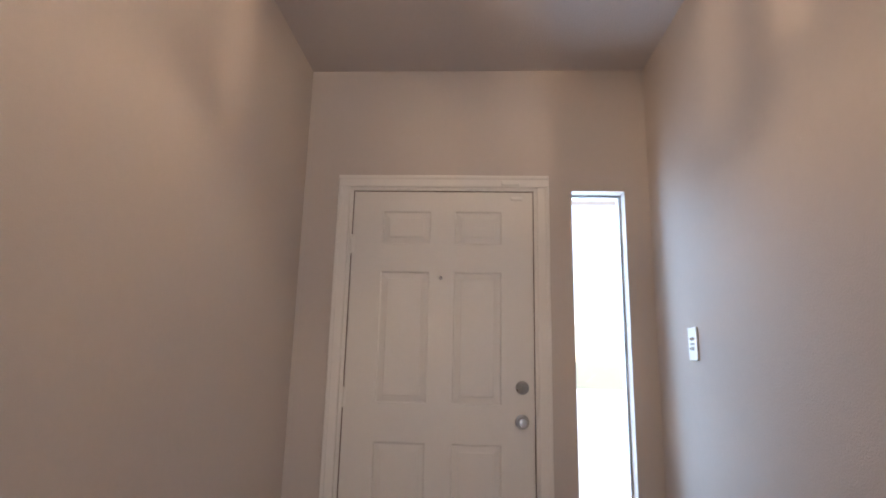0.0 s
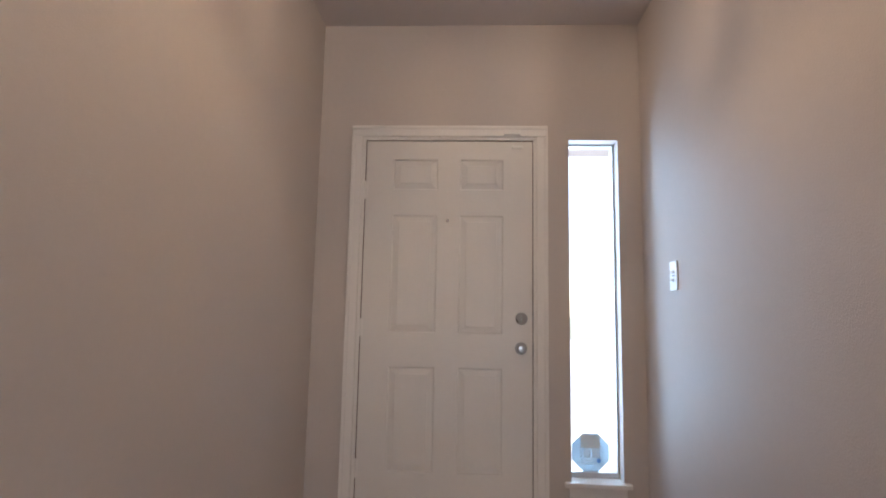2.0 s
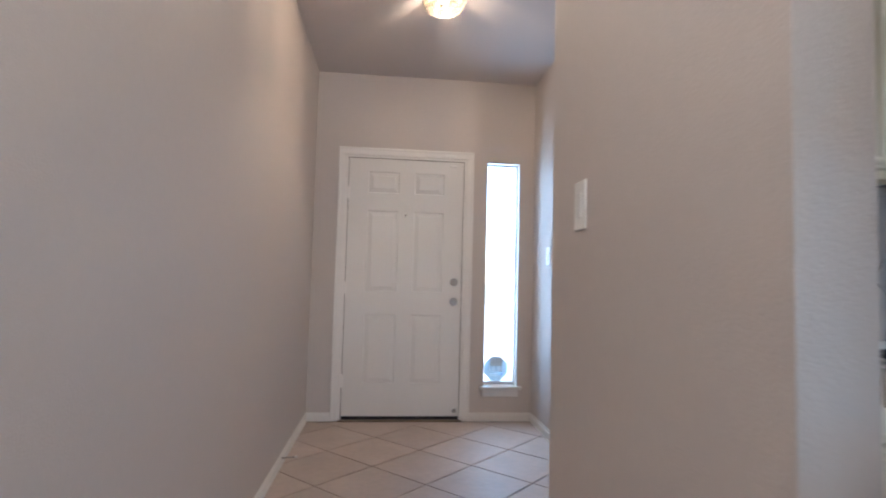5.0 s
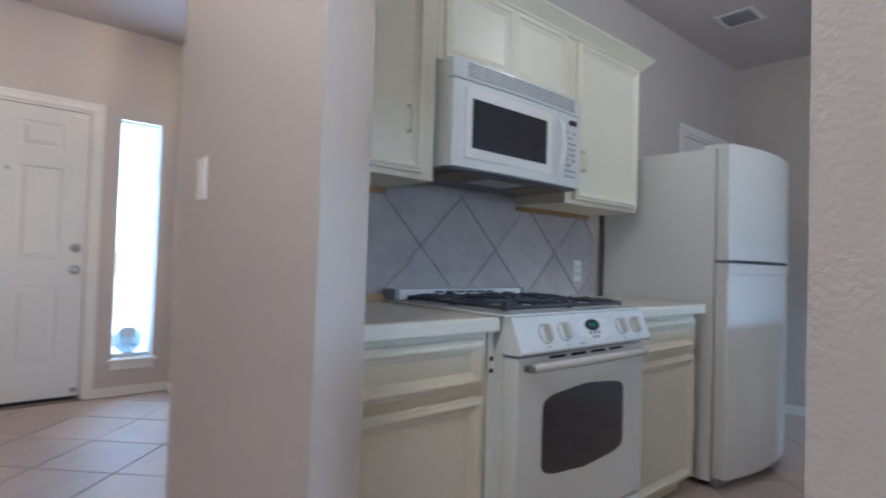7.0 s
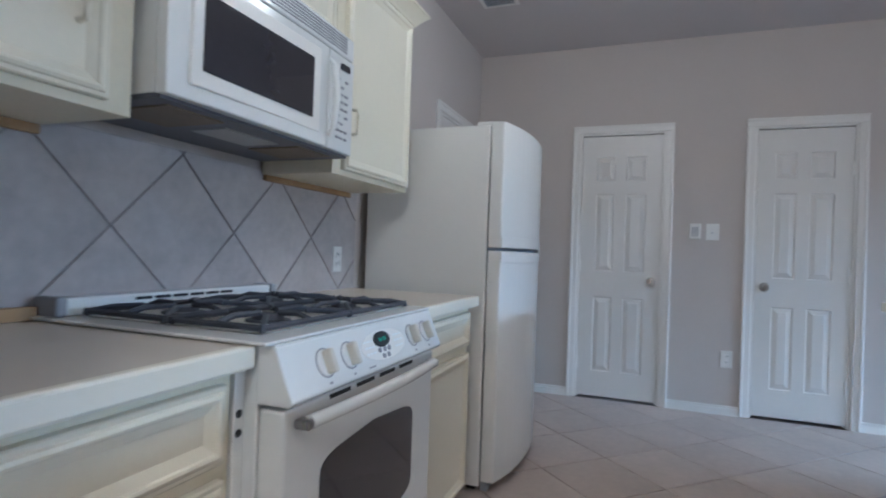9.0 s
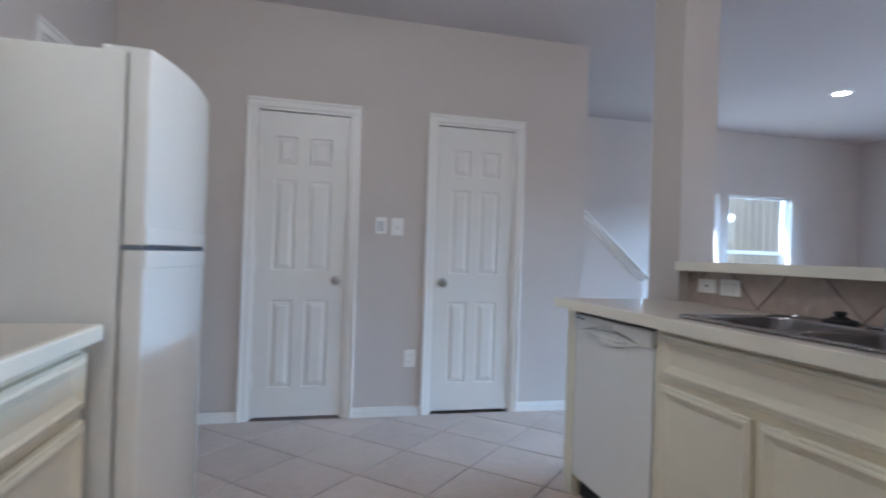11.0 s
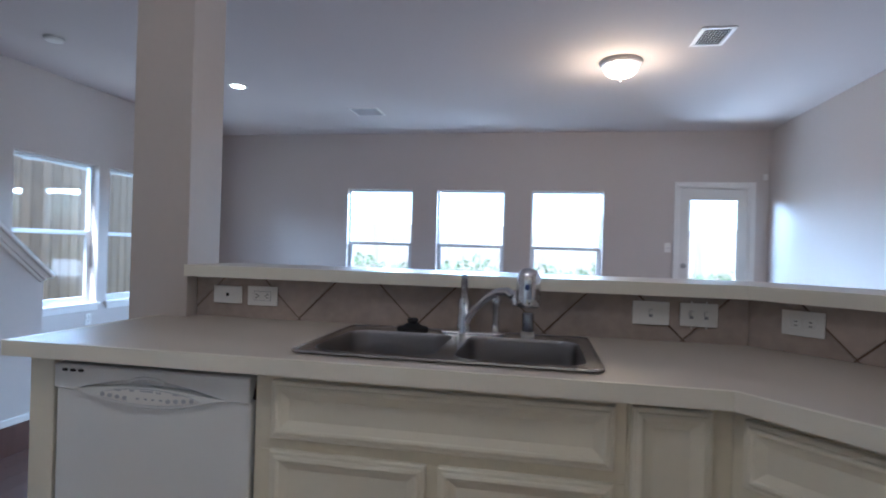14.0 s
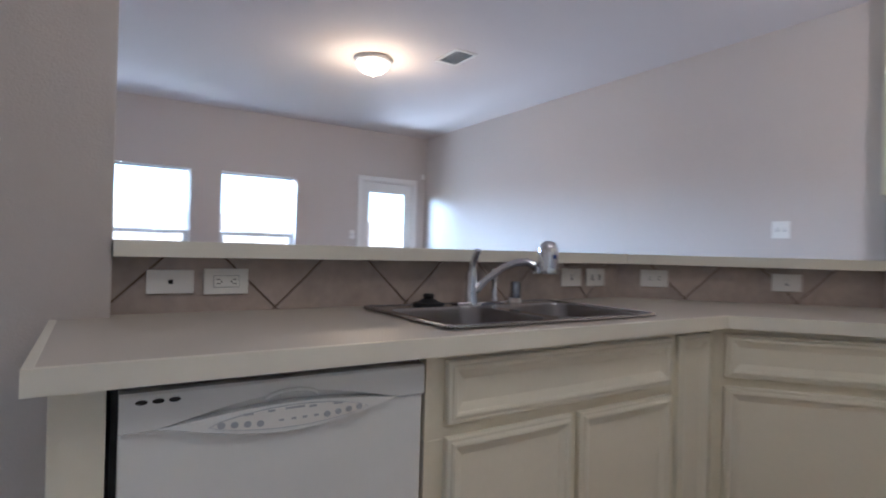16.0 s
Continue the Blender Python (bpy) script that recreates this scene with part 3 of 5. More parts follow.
plate("light_switch", turn(2.10, PEN, 1.018, 180), ["toggle"], "white switch on the bar tiles behind the sink", "light switch", 0.118, 0.078)
plate("light_switch", turn(1.95, PEN, 1.018, 180), ["toggle", "toggle"], "white double switch on the bar tiles", "light switch", 0.118, 0.078)
d45 = Vector((-1, 1, 0)).normalized()
for dist, kinds, nm, lab in ((0.16, ["outlet"], "wall_outlet", "white outlet on the angled bar tiles"), (0.703, ["toggle"], "light_switch", "white switch on the angled bar tiles near the wall")):
    p = Vector((*bend, 0)) + d45 * dist + Vector((1, 1, 0)).normalized() * 0.0055
    plate(nm, turn(p.x, p.y, 1.018, 135), kinds, lab, nm.replace("_", " "), 0.118, 0.076)
plate("light_switch", turn(WEST, -3.02, 1.325, 90), ["toggle", "toggle"], "white double switch on the long living room wall", "light switch", 0.118, 0.118)
plate("light_switch", turn(0.965, LS, 1.31, 180), ["toggle"], "white light switch beside the garden door", "light switch")
plate("wall_outlet", turn(LE, -5.62, 0.40, -90), ["outlet"], "white outlet under the side window", "outlet")

spring = thing("door_stop", turn(WEST + 0.013, 2.03, 0.05, 90), "thin spring door stop on the baseboard", "door stop")
part("rod", tube([(0, 0, 0), (0, -0.03, 0.002), (0, -0.075, 0.006)], 0.004, 8), NICKEL, spring)
part("tip", tube([(0, -0.073, 0.006), (0, -0.088, 0.007)], 0.007, 8), PLASTIC, spring)


# ---- windows ----
def window(name, m, width, low, high, label, meet=None, group="", rim=0.025):
    """An aluminium window set in its opening, foot centre at m on the wall's inner face, facing local -y; meet is the height of the meeting rail."""
    w = structure(thing(name, m, label, "window", group))
    h, d0, d1 = width / 2, 0.075, 0.125
    part("window_frame", blocks([(-h, d0, low, -h + rim, d1, high), (h - rim, d0, low, h, d1, high), (-h + rim, d0, low, h - rim, d1, low + 0.03), (-h + rim, d0, high - rim, h - rim, d1, high)], 0.003), ALU, w)
    spans = [(low + 0.03, high - rim, 0.0)]
    if meet:
        part("meeting_rail", block(-h + rim, d0 + 0.002, meet - 0.02, h - rim, d1 - 0.002, meet + 0.02, 0.004), ALU, w)
        part("lower_sash", blocks([(-h + rim, d0 + 0.004, low + 0.03, -h + rim + 0.03, d0 + 0.026, meet - 0.02), (h - rim - 0.03, d0 + 0.004, low + 0.03, h - rim, d0 + 0.026, meet - 0.02), (-h + rim + 0.03, d0 + 0.004, low + 0.03, h - rim - 0.03, d0 + 0.026, low + 0.06)], 0.002), ALU, w)
        spans = [(low + 0.03, meet - 0.02, -0.008), (meet + 0.02, high - rim, 0.012)]
    for a, b, o in spans:
        g = part("pane", block(-h + rim - 0.003, 0.098 + o, a - 0.003, h - rim + 0.003, 0.102 + o, b + 0.003), CLEAR, w)
        g.visible_shadow = False
    return w


def sill(m, width, z):
    s = structure(part("window_sill", put(block(-width / 2 - 0.035, -0.032, z - 0.02, width / 2 + 0.035, -0.001, z + 0.004, 0.004), put(block(-width / 2 - 0.012, -0.014, z - 0.075, width / 2 + 0.012, -0.001, z - 0.0205, 0.003), block(-width / 2 + 0.001, -0.002, z + 0.0, width / 2 - 0.001, 0.074, z + 0.004))), TRIM))
    s.matrix_world = m


window("window_1", turn(1.3555, NORTH, 0), 0.263, 0.27, 2.055, "tall narrow sidelight window beside the front door", rim=0.012)
sill(turn(1.3555, NORTH, 0), 0.263, 0.268)
for n, (a, b) in enumerate(W1):
    m = turn((a + b) / 2, LS, 0, 180)
    window("window_" + str(n + 2), m, b - a, SILL + 0.005, HEAD, "aluminium single-hung window facing the garden fence", 1.262, "garden windows")
    sill(m, b - a, SILL)
for n, (a, b) in enumerate(EW):
    m = turn(LE, (a + b) / 2, 0, -90)
    window("window_" + str(n + 5), m, b - a, SILL + 0.005, HEAD - 0.02, "aluminium single-hung window facing the side fence", 1.268, "side windows")
    sill(m, b - a, SILL)

# the security sign stands behind the sidelight glass, its blurred letters as plain bars
sign = thing("window_sign", turn(1.340, NORTH + 0.094, 0.30), "octagonal blue-grey security sign in the sidelight", "sign")
octa = [(0.096 * math.cos(radians(22.5 + 45 * i)) / math.cos(radians(22.5)), 0.096 * math.sin(radians(22.5 + 45 * i)) / math.cos(radians(22.5)) + 0.096) for i in range(8)]
bm = prism(octa, 0, 0.003)
bmesh.ops.transform(bm, matrix=pose(0, 0, 0, 90, 0, 0), verts=bm.verts)
part("board", bm, SIGN, sign)
part("top_label", block(-0.05, -0.0062, 0.118, 0.05, -0.0035, 0.184), SIGN_TAN, sign, "tan paper label")
for k, (a, b, c, e) in enumerate(((-0.055, 0.07, -0.045, 0.115), (-0.035, 0.07, -0.002, 0.115), (0.008, 0.07, 0.05, 0.115), (-0.05, 0.035, 0.02, 0.042), (-0.05, 0.05, 0.01, 0.056))):
    part("letter_bar", block(a, -0.006, b, c, -0.0035, e), SIGN_PALE, sign)
bm = lathe([(0, 0.003), (0.011, 0.003), (0.011, 0), (0, 0)], 16)
bmesh.ops.transform(bm, matrix=pose(0.042, -0.0035, 0.055, 90, 0, 0), verts=bm.verts)
part("round_mark", bm, surface("sign_dot", (0.05, 0.18, 0.45), 0.5), sign, "round blue mark")

# garden door
casing(turn(0.45, LS, 0, 180), 0.79, 2.05)
jamb(turn(0.45, LS, 0, 180), 0.79, 2.05, 0.139)
gd = thing("garden_door", turn(0.827, LS - 0.012, 0.022, 180), "white garden door with one tall glass pane, closed", "door")
GDW = 0.754
part("door_leaf", blocks([(0, 0, 0, 0.095, 0.04, 2.0), (GDW - 0.105, 0, 0, GDW, 0.04, 2.0), (0.095, 0, 1.885, GDW - 0.105, 0.04, 2.0), (0.095, 0, 0, GDW - 0.105, 0.04, 0.25)]), DOOR, gd)
part("glazing_bead", blocks([(0.095, -0.010, 0.25, 0.113, -0.0005, 1.885), (GDW - 0.123, -0.010, 0.25, GDW - 0.105, -0.0005, 1.885), (0.113, -0.010, 1.867, GDW - 0.123, -0.0005, 1.885), (0.113, -0.010, 0.25, GDW - 0.123, -0.0005, 0.268)], 0.003), TRIM, gd)
g = part("pane", block(0.090, 0.018, 0.245, GDW - 0.100, 0.022, 1.890), CLEAR, gd)
g.visible_shadow = False
knob(gd, 0.05, 0, 1.075)
hinges(gd, GDW - 0.012, (0.25, 1.0, 1.75))
pir = thing("motion_detector", turn(-0.098, LS, 2.168, 180), "small white alarm detector high in the corner", "sensor")
part("body", block(-0.022, -0.03, -0.035, 0.022, 0, 0.035, 0.008), PLASTIC, pir)
part("lens", block(-0.016, -0.034, -0.025, 0.016, -0.0295, 0.005, 0.003), TRIM, pir)


# ---- cabinets ----
FRONT = ((0.003, -0.004), (0.009, -0.006), (0.014, -0.004), (0.017, 0.000), (0.032, 0.007), (0.036, 0.009))


def pull(parent, x, z):
    """A small cream bow handle, upright."""
    part("handle", tube([(x, -0.016, z - 0.045), (x, -0.036, z - 0.043), (x, -0.040, z - 0.02), (x, -0.040, z + 0.02), (x, -0.036, z + 0.043), (x, -0.016, z + 0.045)], 0.0068, 8), CREAM, parent, "cream bow handle", 50)


def cabinet_front(parent, name, x0, x1, z0, z1):
    bm = slab(x0, x1, z0, z1, 0.019, [(x0 + 0.010, x1 - 0.010, z0 + 0.010, z1 - 0.010)], FRONT, 0.003)
    bmesh.ops.translate(bm, vec=(0, -0.0195, 0), verts=bm.verts)
    return part(name, bm, CREAM, parent)


def cabinet(name, m, width, depth, low, high, fronts, label, group="", toe=0.0, basin=0.0):
    """A cabinet: body behind the plane y=0, fronts (part, x0, x1, z0, z1, handle x or None, handle z)."""
    c = thing(name, m, label, "cabinet", group)
    bm = block(0, 0, low + toe, width, depth, high - basin, 0.0015, 1)
    if basin:
        part("front_rail", block(0, 0, high - basin + 0.0002, width, 0.018, high, 0.0015, 1), FRAME, c)
        for x in (0, width - 0.018):
            part("side_panel", block(x, 0.0182, high - basin + 0.0002, x + 0.018, depth, high), CREAM, c)
    if toe:
        put(bm, block(0.001, 0.06, low, width - 0.001, depth, low + toe))
    part("body", bm, FRAME, c)
    for kind, x0, x1, z0, z1, hx, hz in fronts:
        f = cabinet_front(c, kind, x0, x1, z0, z1)
        if hx is not None:
            pull(f, hx, hz)
    return c


FACE = -0.395
cabinet("base_cabinet", turn(STUB1, FACE, 0), 0.591, KN - FACE - 0.014, 0, 0.855, [("drawer_front", 0.03, 0.564, 0.695, 0.838, None, 0), ("door", 0.03, 0.564, 0.115, 0.665, None, 0)],
    "cream base cabinet with drawer beside the stove", "stove side base cabinets", 0.10)
cabinet("base_cabinet", turn(2.425, FACE, 0), 0.625, KN - FACE - 0.014, 0, 0.855, [("drawer_front", 0.03, 0.60, 0.695, 0.838, None, 0), ("door", 0.03, 0.60, 0.095, 0.665, None, 0)],
    "cream base cabinet with drawer between stove and fridge", "stove side base cabinets", 0.08)
UF = -0.082
cabinet("wall_cabinet", turn(STUB1, UF, 0), 0.616, KN - UF - 0.014, 1.352, 2.12, [("door", 0.03, 0.551, 1.372, 2.10, 0.486, 1.55)], "cream wall cabinet beside the microwave", "wall cabinets")
cabinet("wall_cabinet", turn(1.6515, UF, 0), 0.777, KN - UF - 0.014, 1.798, 2.12, [("door", 0.03, 0.387, 1.812, 2.10, None, 0), ("door", 0.390, 0.747, 1.812, 2.10, None, 0)], "short cream wall cabinet above the microwave", "wall cabinets")
cabinet("wall_cabinet", turn(2.430, UF, 0), 0.612, KN - UF - 0.014, 1.352, 2.12, [("door", 0.055, 0.592, 1.372, 2.10, 0.10, 1.55)], "cream wall cabinet next to the fridge", "wall cabinets")
bm = bmesh.new()
for z0, z1, g0, g1 in ((2.101, 2.112, 0.0, 0.006), (2.112, 2.152, 0.006, 0.046), (2.152, 2.164, 0.050, 0.050)):
    lo = [(STUB1, UF - 0.021 - g0), (3.043 + g0, UF - 0.021 - g0), (3.043 + g0, KN), (STUB1, KN)]
    hi = [(STUB1, UF - 0.021 - g1), (3.043 + g1, UF - 0.021 - g1), (3.043 + g1, KN), (STUB1, KN)]
    a, b = [bm.verts.new((*p, z0)) for p in lo], [bm.verts.new((*p, z1)) for p in hi]
    for k in range(4):
        bm.faces.new((a[k], a[(k + 1) % 4], b[(k + 1) % 4], b[k]))
    bm.faces.new(b)
    bm.faces.new(a[::-1])
tagged(part("crown_moulding", bm, CREAM), "cream crown moulding on top of the wall cabinets", "moulding")
tagged(part("light_rail", blocks([(STUB1, 0.195, 1.330, 1.645, 0.2125, 1.3515), (2.432, 0.195, 1.330, 3.03, 0.2125, 1.3515)], 0.001), PLYWOOD), "raw wood strip under the wall cabinets", "strip", kind="structure")

# peninsula cabinets face north
PF = -2.205
DEPTH = PF - KNEE - 0.014
cabinet("sink_cabinet", turn(3.187, PF, 0, 180), 0.927, DEPTH, 0, 0.880, [("drawer_front", 0.052, 0.897, 0.715, 0.862, None, 0), ("door", 0.052, 0.459, 0.115, 0.683, None, 0), ("door", 0.490, 0.897, 0.115, 0.683, None, 0)],
    "cream sink cabinet with two doors", "peninsula cabinets", 0.10, 0.20)
cabinet("corner_cabinet", turn(2.259, PF, 0, 180), 0.225, DEPTH, 0, 0.880, [("door", 0.008, 0.178, 0.115, 0.866, None, 0)], "narrow cream cabinet next to the sink", "peninsula cabinets", 0.10)
in1, in2 = Vector((2.034, -2.205, 0)), Vector((1.652, -1.762, 0))
diag = in2 - in1
ang = math.degrees(math.atan2(diag.y, diag.x))
dl = diag.length
dc = thing("angled_cabinet", turn(in1.x, in1.y, 0, ang), "cream angled corner cabinet with drawer", "cabinet", "peninsula cabinets")
bm = prism([(0.0, 0.0), (dl, 0.0), (dl, 0.35), (0.0, 0.35)], 0.10, 0.880)
put(bm, block(0.001, 0.06, 0, dl - 0.001, 0.35, 0.10))
part("body", bm, FRAME, dc)
cabinet_front(dc, "drawer_front", 0.035, dl - 0.035, 0.715, 0.862)
cabinet_front(dc, "door", 0.035, dl - 0.035, 0.115, 0.683)
cabinet("end_cabinet", turn(1.648, -1.758, 0, 90), 0.22, 0.60, 0, 0.880, [("drawer_front", 0.02, 0.20, 0.715, 0.862, None, 0), ("door", 0.02, 0.20, 0.115, 0.683, None, 0)], "cream end cabinet against the wall stub", "peninsula cabinets", 0.10)
cabinet("wall_cabinet", turn(STUB1 + 0.31, -1.97, 0, 90), 0.53, 0.296, 1.372, 2.12, [("door", 0.02, 0.26, 1.39, 2.10, None, 0), ("door", 0.27, 0.51, 1.39, 2.10, None, 0)], "cream wall cabinet above the peninsula end", "wall cabinets")
pe = thing("peninsula_end", turn(3.805, KNEE, 0), "cream end panel beside the dishwasher", "panel")
part("panel", block(0.0, 0.0, 0.0, 0.08, PF - KNEE - 0.022, 0.884, 0.0015, 1), CREAM, pe)
part("stile", block(0.0, PF - KNEE - 0.0215, 0.0, 0.08, PF - KNEE - 0.002, 0.884, 0.002, 1), CREAM, pe)


# ---- worktops ----
def offset(line, dist):
    """A polyline moved sideways (to the left of its way) by dist, mitred."""
    out = []
    for i, p in enumerate(line):
        ways = [(Vector(b) - Vector(a)).normalized() for a, b in zip(line[max(i - 1, 0):i + 1], line[max(i - 1, 0) + 1:i + 2])]
        n = [Vector((-w.y, w.x)) for w in ways]
        m = sum(n, Vector((0, 0))).normalized()
        out.append(tuple(Vector(p) + m * dist / max(m.dot(n[0]), 0.3)))
    return out


def holed(outer, holes, z0, z1):
    """A flat plate with holes."""
    bm = bmesh.new()
    for z in (z0, z1):
        edges = []
        for ring in (outer, *holes):
            vs = [bm.verts.new((*p, z)) for p in ring]
            edges += [bm.edges.new((vs[i], vs[(i + 1) % len(vs)])) for i in range(len(vs))]
        bmesh.ops.triangle_fill(bm, use_beauty=True, edges=edges)
    for ring in (outer, *holes):
        for i in range(len(ring)):
            p, q = ring[i], ring[(i + 1) % len(ring)]
            bm.faces.new([bm.verts.new(v) for v in ((*p, z0), (*q, z0), (*q, z1), (*p, z1))])
    bmesh.ops.remove_doubles(bm, verts=bm.verts, dist=1e-5)
    return bm


def worktop(name, front, back, z0, z1, label, holes=()):
    """A laminate worktop with a pale rounded front edge along the polyline front (the top lies to the left of it)."""
    w = thing(name, turn(0, 0, 0), label, "worktop")
    inner = offset(front, 0.020)
    part("top", holed(inner + back, holes, z0 + 0.004, z1 - 0.0008), LAMINATE, w)
    bm = bmesh.new()
    rings = [[bm.verts.new((*p, z)) for p in offset(front, d)] for d, z in ((0.0204, z0), (0.006, z0), (0.0018, z0 + 0.0018), (0.0, z0 + 0.006), (0.0, z1 - 0.006), (0.0018, z1 - 0.0018), (0.006, z1), (0.0204, z1))]
    for a, b in zip(rings, rings[1:] + rings[:1]):
        for k in range(len(front) - 1):
            bm.faces.new((a[k], a[k + 1], b[k + 1], b[k]))
    for k in (0, -1):
        bm.faces.new([ring[k] for ring in rings])
    part("front_edge", bm, EDGE, w, "pale rounded edge")
    return w


CT0, CT1 = 0.858, 0.903
worktop("worktop", [(STUB1, -0.43), (1.648, -0.43), ], [(1.648, 0.213), (STUB1, 0.213)], CT0, CT1, "beige laminate worktop beside the stove")
worktop("worktop", [(2.418, -0.43), (3.09, -0.43), (3.09, 0.213)], [(2.418, 0.213)], CT0, CT1, "beige laminate worktop between stove and fridge")
PT0, PT1 = 0.884, 0.926
SINK = (2.31, 3.11, -2.735, -2.225)
worktop("peninsula_worktop", [(3.895, -2.81), (3.895, -2.165), (2.045, -2.165), (1.682, -1.740), (1.672, -1.52), (STUB1, -1.52)][::-1], [(3.875, KNEE), bend, (meet[0] + 0.002, meet[1])], PT0, PT1,
    "beige laminate worktop of the angled kitchen peninsula", [[(SINK[0] + 0.02, SINK[2] + 0.02), (SINK[1] - 0.02, SINK[2] + 0.02), (SINK[1] - 0.02, SINK[3] - 0.02), (SINK[0] + 0.02, SINK[3] - 0.02)]])
bar_front = [(3.788, -2.752), (1.819, -2.752), (STUB1, -1.953)][::-1]
worktop("bar_counter", bar_front, [(3.788, -3.12), (1.67, -3.12), (STUB1, -2.47)], 1.081, 1.124, "pale laminate raised bar top along the peninsula")


# ---- stove ----
stove = thing("stove", turn(1.655, -0.43, 0), "white slide-in gas stove with black grates", "stove")
SW = 0.757
part("body", block(0.004, 0.0, 0.03, SW - 0.004, 0.62, 0.885, 0.003), ENAMEL, stove)
part("side_trim", block(-0.026, 0.028, 0.10, 0.0035, 0.05, 0.858, 0.002), ENAMEL, stove)
for z in (0.772, 0.735):
    bm = lathe([(0, 0.002), (0.008, 0.002), (0.008, 0), (0, 0)], 12)
    bmesh.ops.transform(bm, matrix=pose(-0.014, 0.0275, z, 90, 0, 0), verts=bm.verts)
    part("bolt_hole", bm, BLACK, stove)
part("cooktop", put(block(-0.022, -0.035, 0.9045, SW + 0.022, 0.635, 0.912, 0.0035), block(0.0, -0.04, 0.886, SW, 0.60, 0.9045)), ENAMEL, stove)
part("burner_well", block(0.05, 0.03, 0.9115, SW - 0.05, 0.53, 0.9145, 0.001), surface("cooktop_pan", (0.62, 0.60, 0.56), 0.3, var=0.1, scale=7), stove)
guard = part("back_guard", block(0.02, 0.56, 0.912, SW - 0.02, 0.632, 0.954, 0.006), ENAMEL, stove)
for k in range(6):
    part("vent_slot", block(0.20 + k * 0.06, 0.5585, 0.938, 0.25 + k * 0.06, 0.5605, 0.946), BLACK, guard)
for x in (-0.006, SW - 0.020):
    part("end_cap", block(x, 0.555, 0.912, x + 0.027, 0.636, 0.957, 0.006), GREY, guard, "grey end cap")
# sloping control panel
bm = bmesh.new()
prof = [(0.0, 0.904), (-0.042, 0.902), (-0.085, 0.800), (-0.075, 0.790), (0.0, 0.790)]
ends = [[bm.verts.new((x, y, z)) for y, z in prof] for x in (-0.002, SW + 0.002)]
for k in range(len(prof)):
    bm.faces.new((ends[0][k], ends[0][(k + 1) % 5], ends[1][(k + 1) % 5], ends[1][k]))
bm.faces.new(ends[0]), bm.faces.new(ends[1][::-1])
bmesh.ops.bevel(bm, geom=list(bm.edges), offset=0.004, segments=2, affect="EDGES", profile=0.5)
panel = part("control_panel", bm, ENAMEL, stove)
SLOPE = math.degrees(math.atan2(0.043, 0.102))


def on_panel(x, up, out=0.0):
    """A frame on the sloping panel: x along, up the slope from its middle, local z outwards."""
    c = Vector((x, -0.0635, 0.851))
    return Matrix.Translation(c) @ pose(0, 0, 0, 90 - SLOPE, 0, 0) @ Matrix.Translation((0, up, out))


def oval(rx, ry, h, n=28):
    bm = prism([(rx * math.cos(2 * math.pi * i / n), ry * math.sin(2 * math.pi * i / n)) for i in range(n)], 0, h)
    return bm


for x in (0.135, 0.232, 0.575, 0.672):
    bm = lathe([(0, 0.004), (0.027, 0.004), (0.030, 0.0), (0, 0)], 24)
    bmesh.ops.transform(bm, matrix=on_panel(x, 0.0), verts=bm.verts)
    k = part("knob", bm, ENAMEL, panel, "", 40)
    bm = oval(0.0322, 0.0322, 0.0012)
    bmesh.ops.transform(bm, matrix=on_panel(x, 0.0), verts=bm.verts)
    part("knob_ring", bm, GREY, panel, "thin grey ring round the knob")
    bm = block(-0.009, -0.026, 0.003, 0.009, 0.026, 0.026, 0.005)
    bmesh.ops.transform(bm, matrix=on_panel(x, 0.0), verts=bm.verts)
    part("grip", bm, surface("knob_grip", (0.60, 0.57, 0.50), 0.4) if x < 0.14 else bpy.data.materials["knob_grip"], k)
    bm = block(-0.004, -0.046, 0.0, 0.004, -0.041, 0.0016)
    bmesh.ops.transform(bm, matrix=on_panel(x, 0.0), verts=bm.verts)
    part("mark", bm, GREY, panel)


bm = oval(0.118, 0.038, 0.0015)
bmesh.ops.transform(bm, matrix=on_panel(0.405, 0.0), verts=bm.verts)
touch = part("touch_panel", bm, PLASTIC, panel)
bm = oval(0.042, 0.020, 0.004)
bmesh.ops.transform(bm, matrix=on_panel(0.395, 0.014), verts=bm.verts)
clock = part("clock_window", bm, BLACK, touch, "black oval clock window")
for k, dx in enumerate((-0.014, -0.005, 0.007, 0.016)):
    bm = block(dx - 0.0011, -0.0050, 0.004, dx + 0.0011, 0.0050, 0.0048)
    bmesh.ops.transform(bm, matrix=on_panel(0.395, 0.014), verts=bm.verts)
    part("digit", bm, DISPLAY, touch, "green lit digit")
for x, u in ((0.372, -0.012), (0.397, -0.012), (0.422, -0.012), (0.385, -0.028), (0.41, -0.028)):
    bm = oval(0.008, 0.0065, 0.003, 14)
    bmesh.ops.transform(bm, matrix=on_panel(x, u), verts=bm.verts)
    part("button", bm, GREY, touch)
for i in range(3):
    for k in range(3):
        for s in (-1, 1):
            bm = block(-0.006, -0.002, 0.0015, 0.006, 0.002, 0.0021)
            bmesh.ops.transform(bm, matrix=on_panel(0.405 + s * (0.06 + 0.017 * i), 0.016 - 0.015 * k), verts=bm.verts)
            part("key_mark", bm, SIGN_PALE, touch)
bm = block(-0.016, -0.002, 0, 0.016, 0.002, 0.001)
bmesh.ops.transform(bm, matrix=on_panel(0.315, -0.044), verts=bm.verts)
part("maker_mark", bm, GREY, panel)
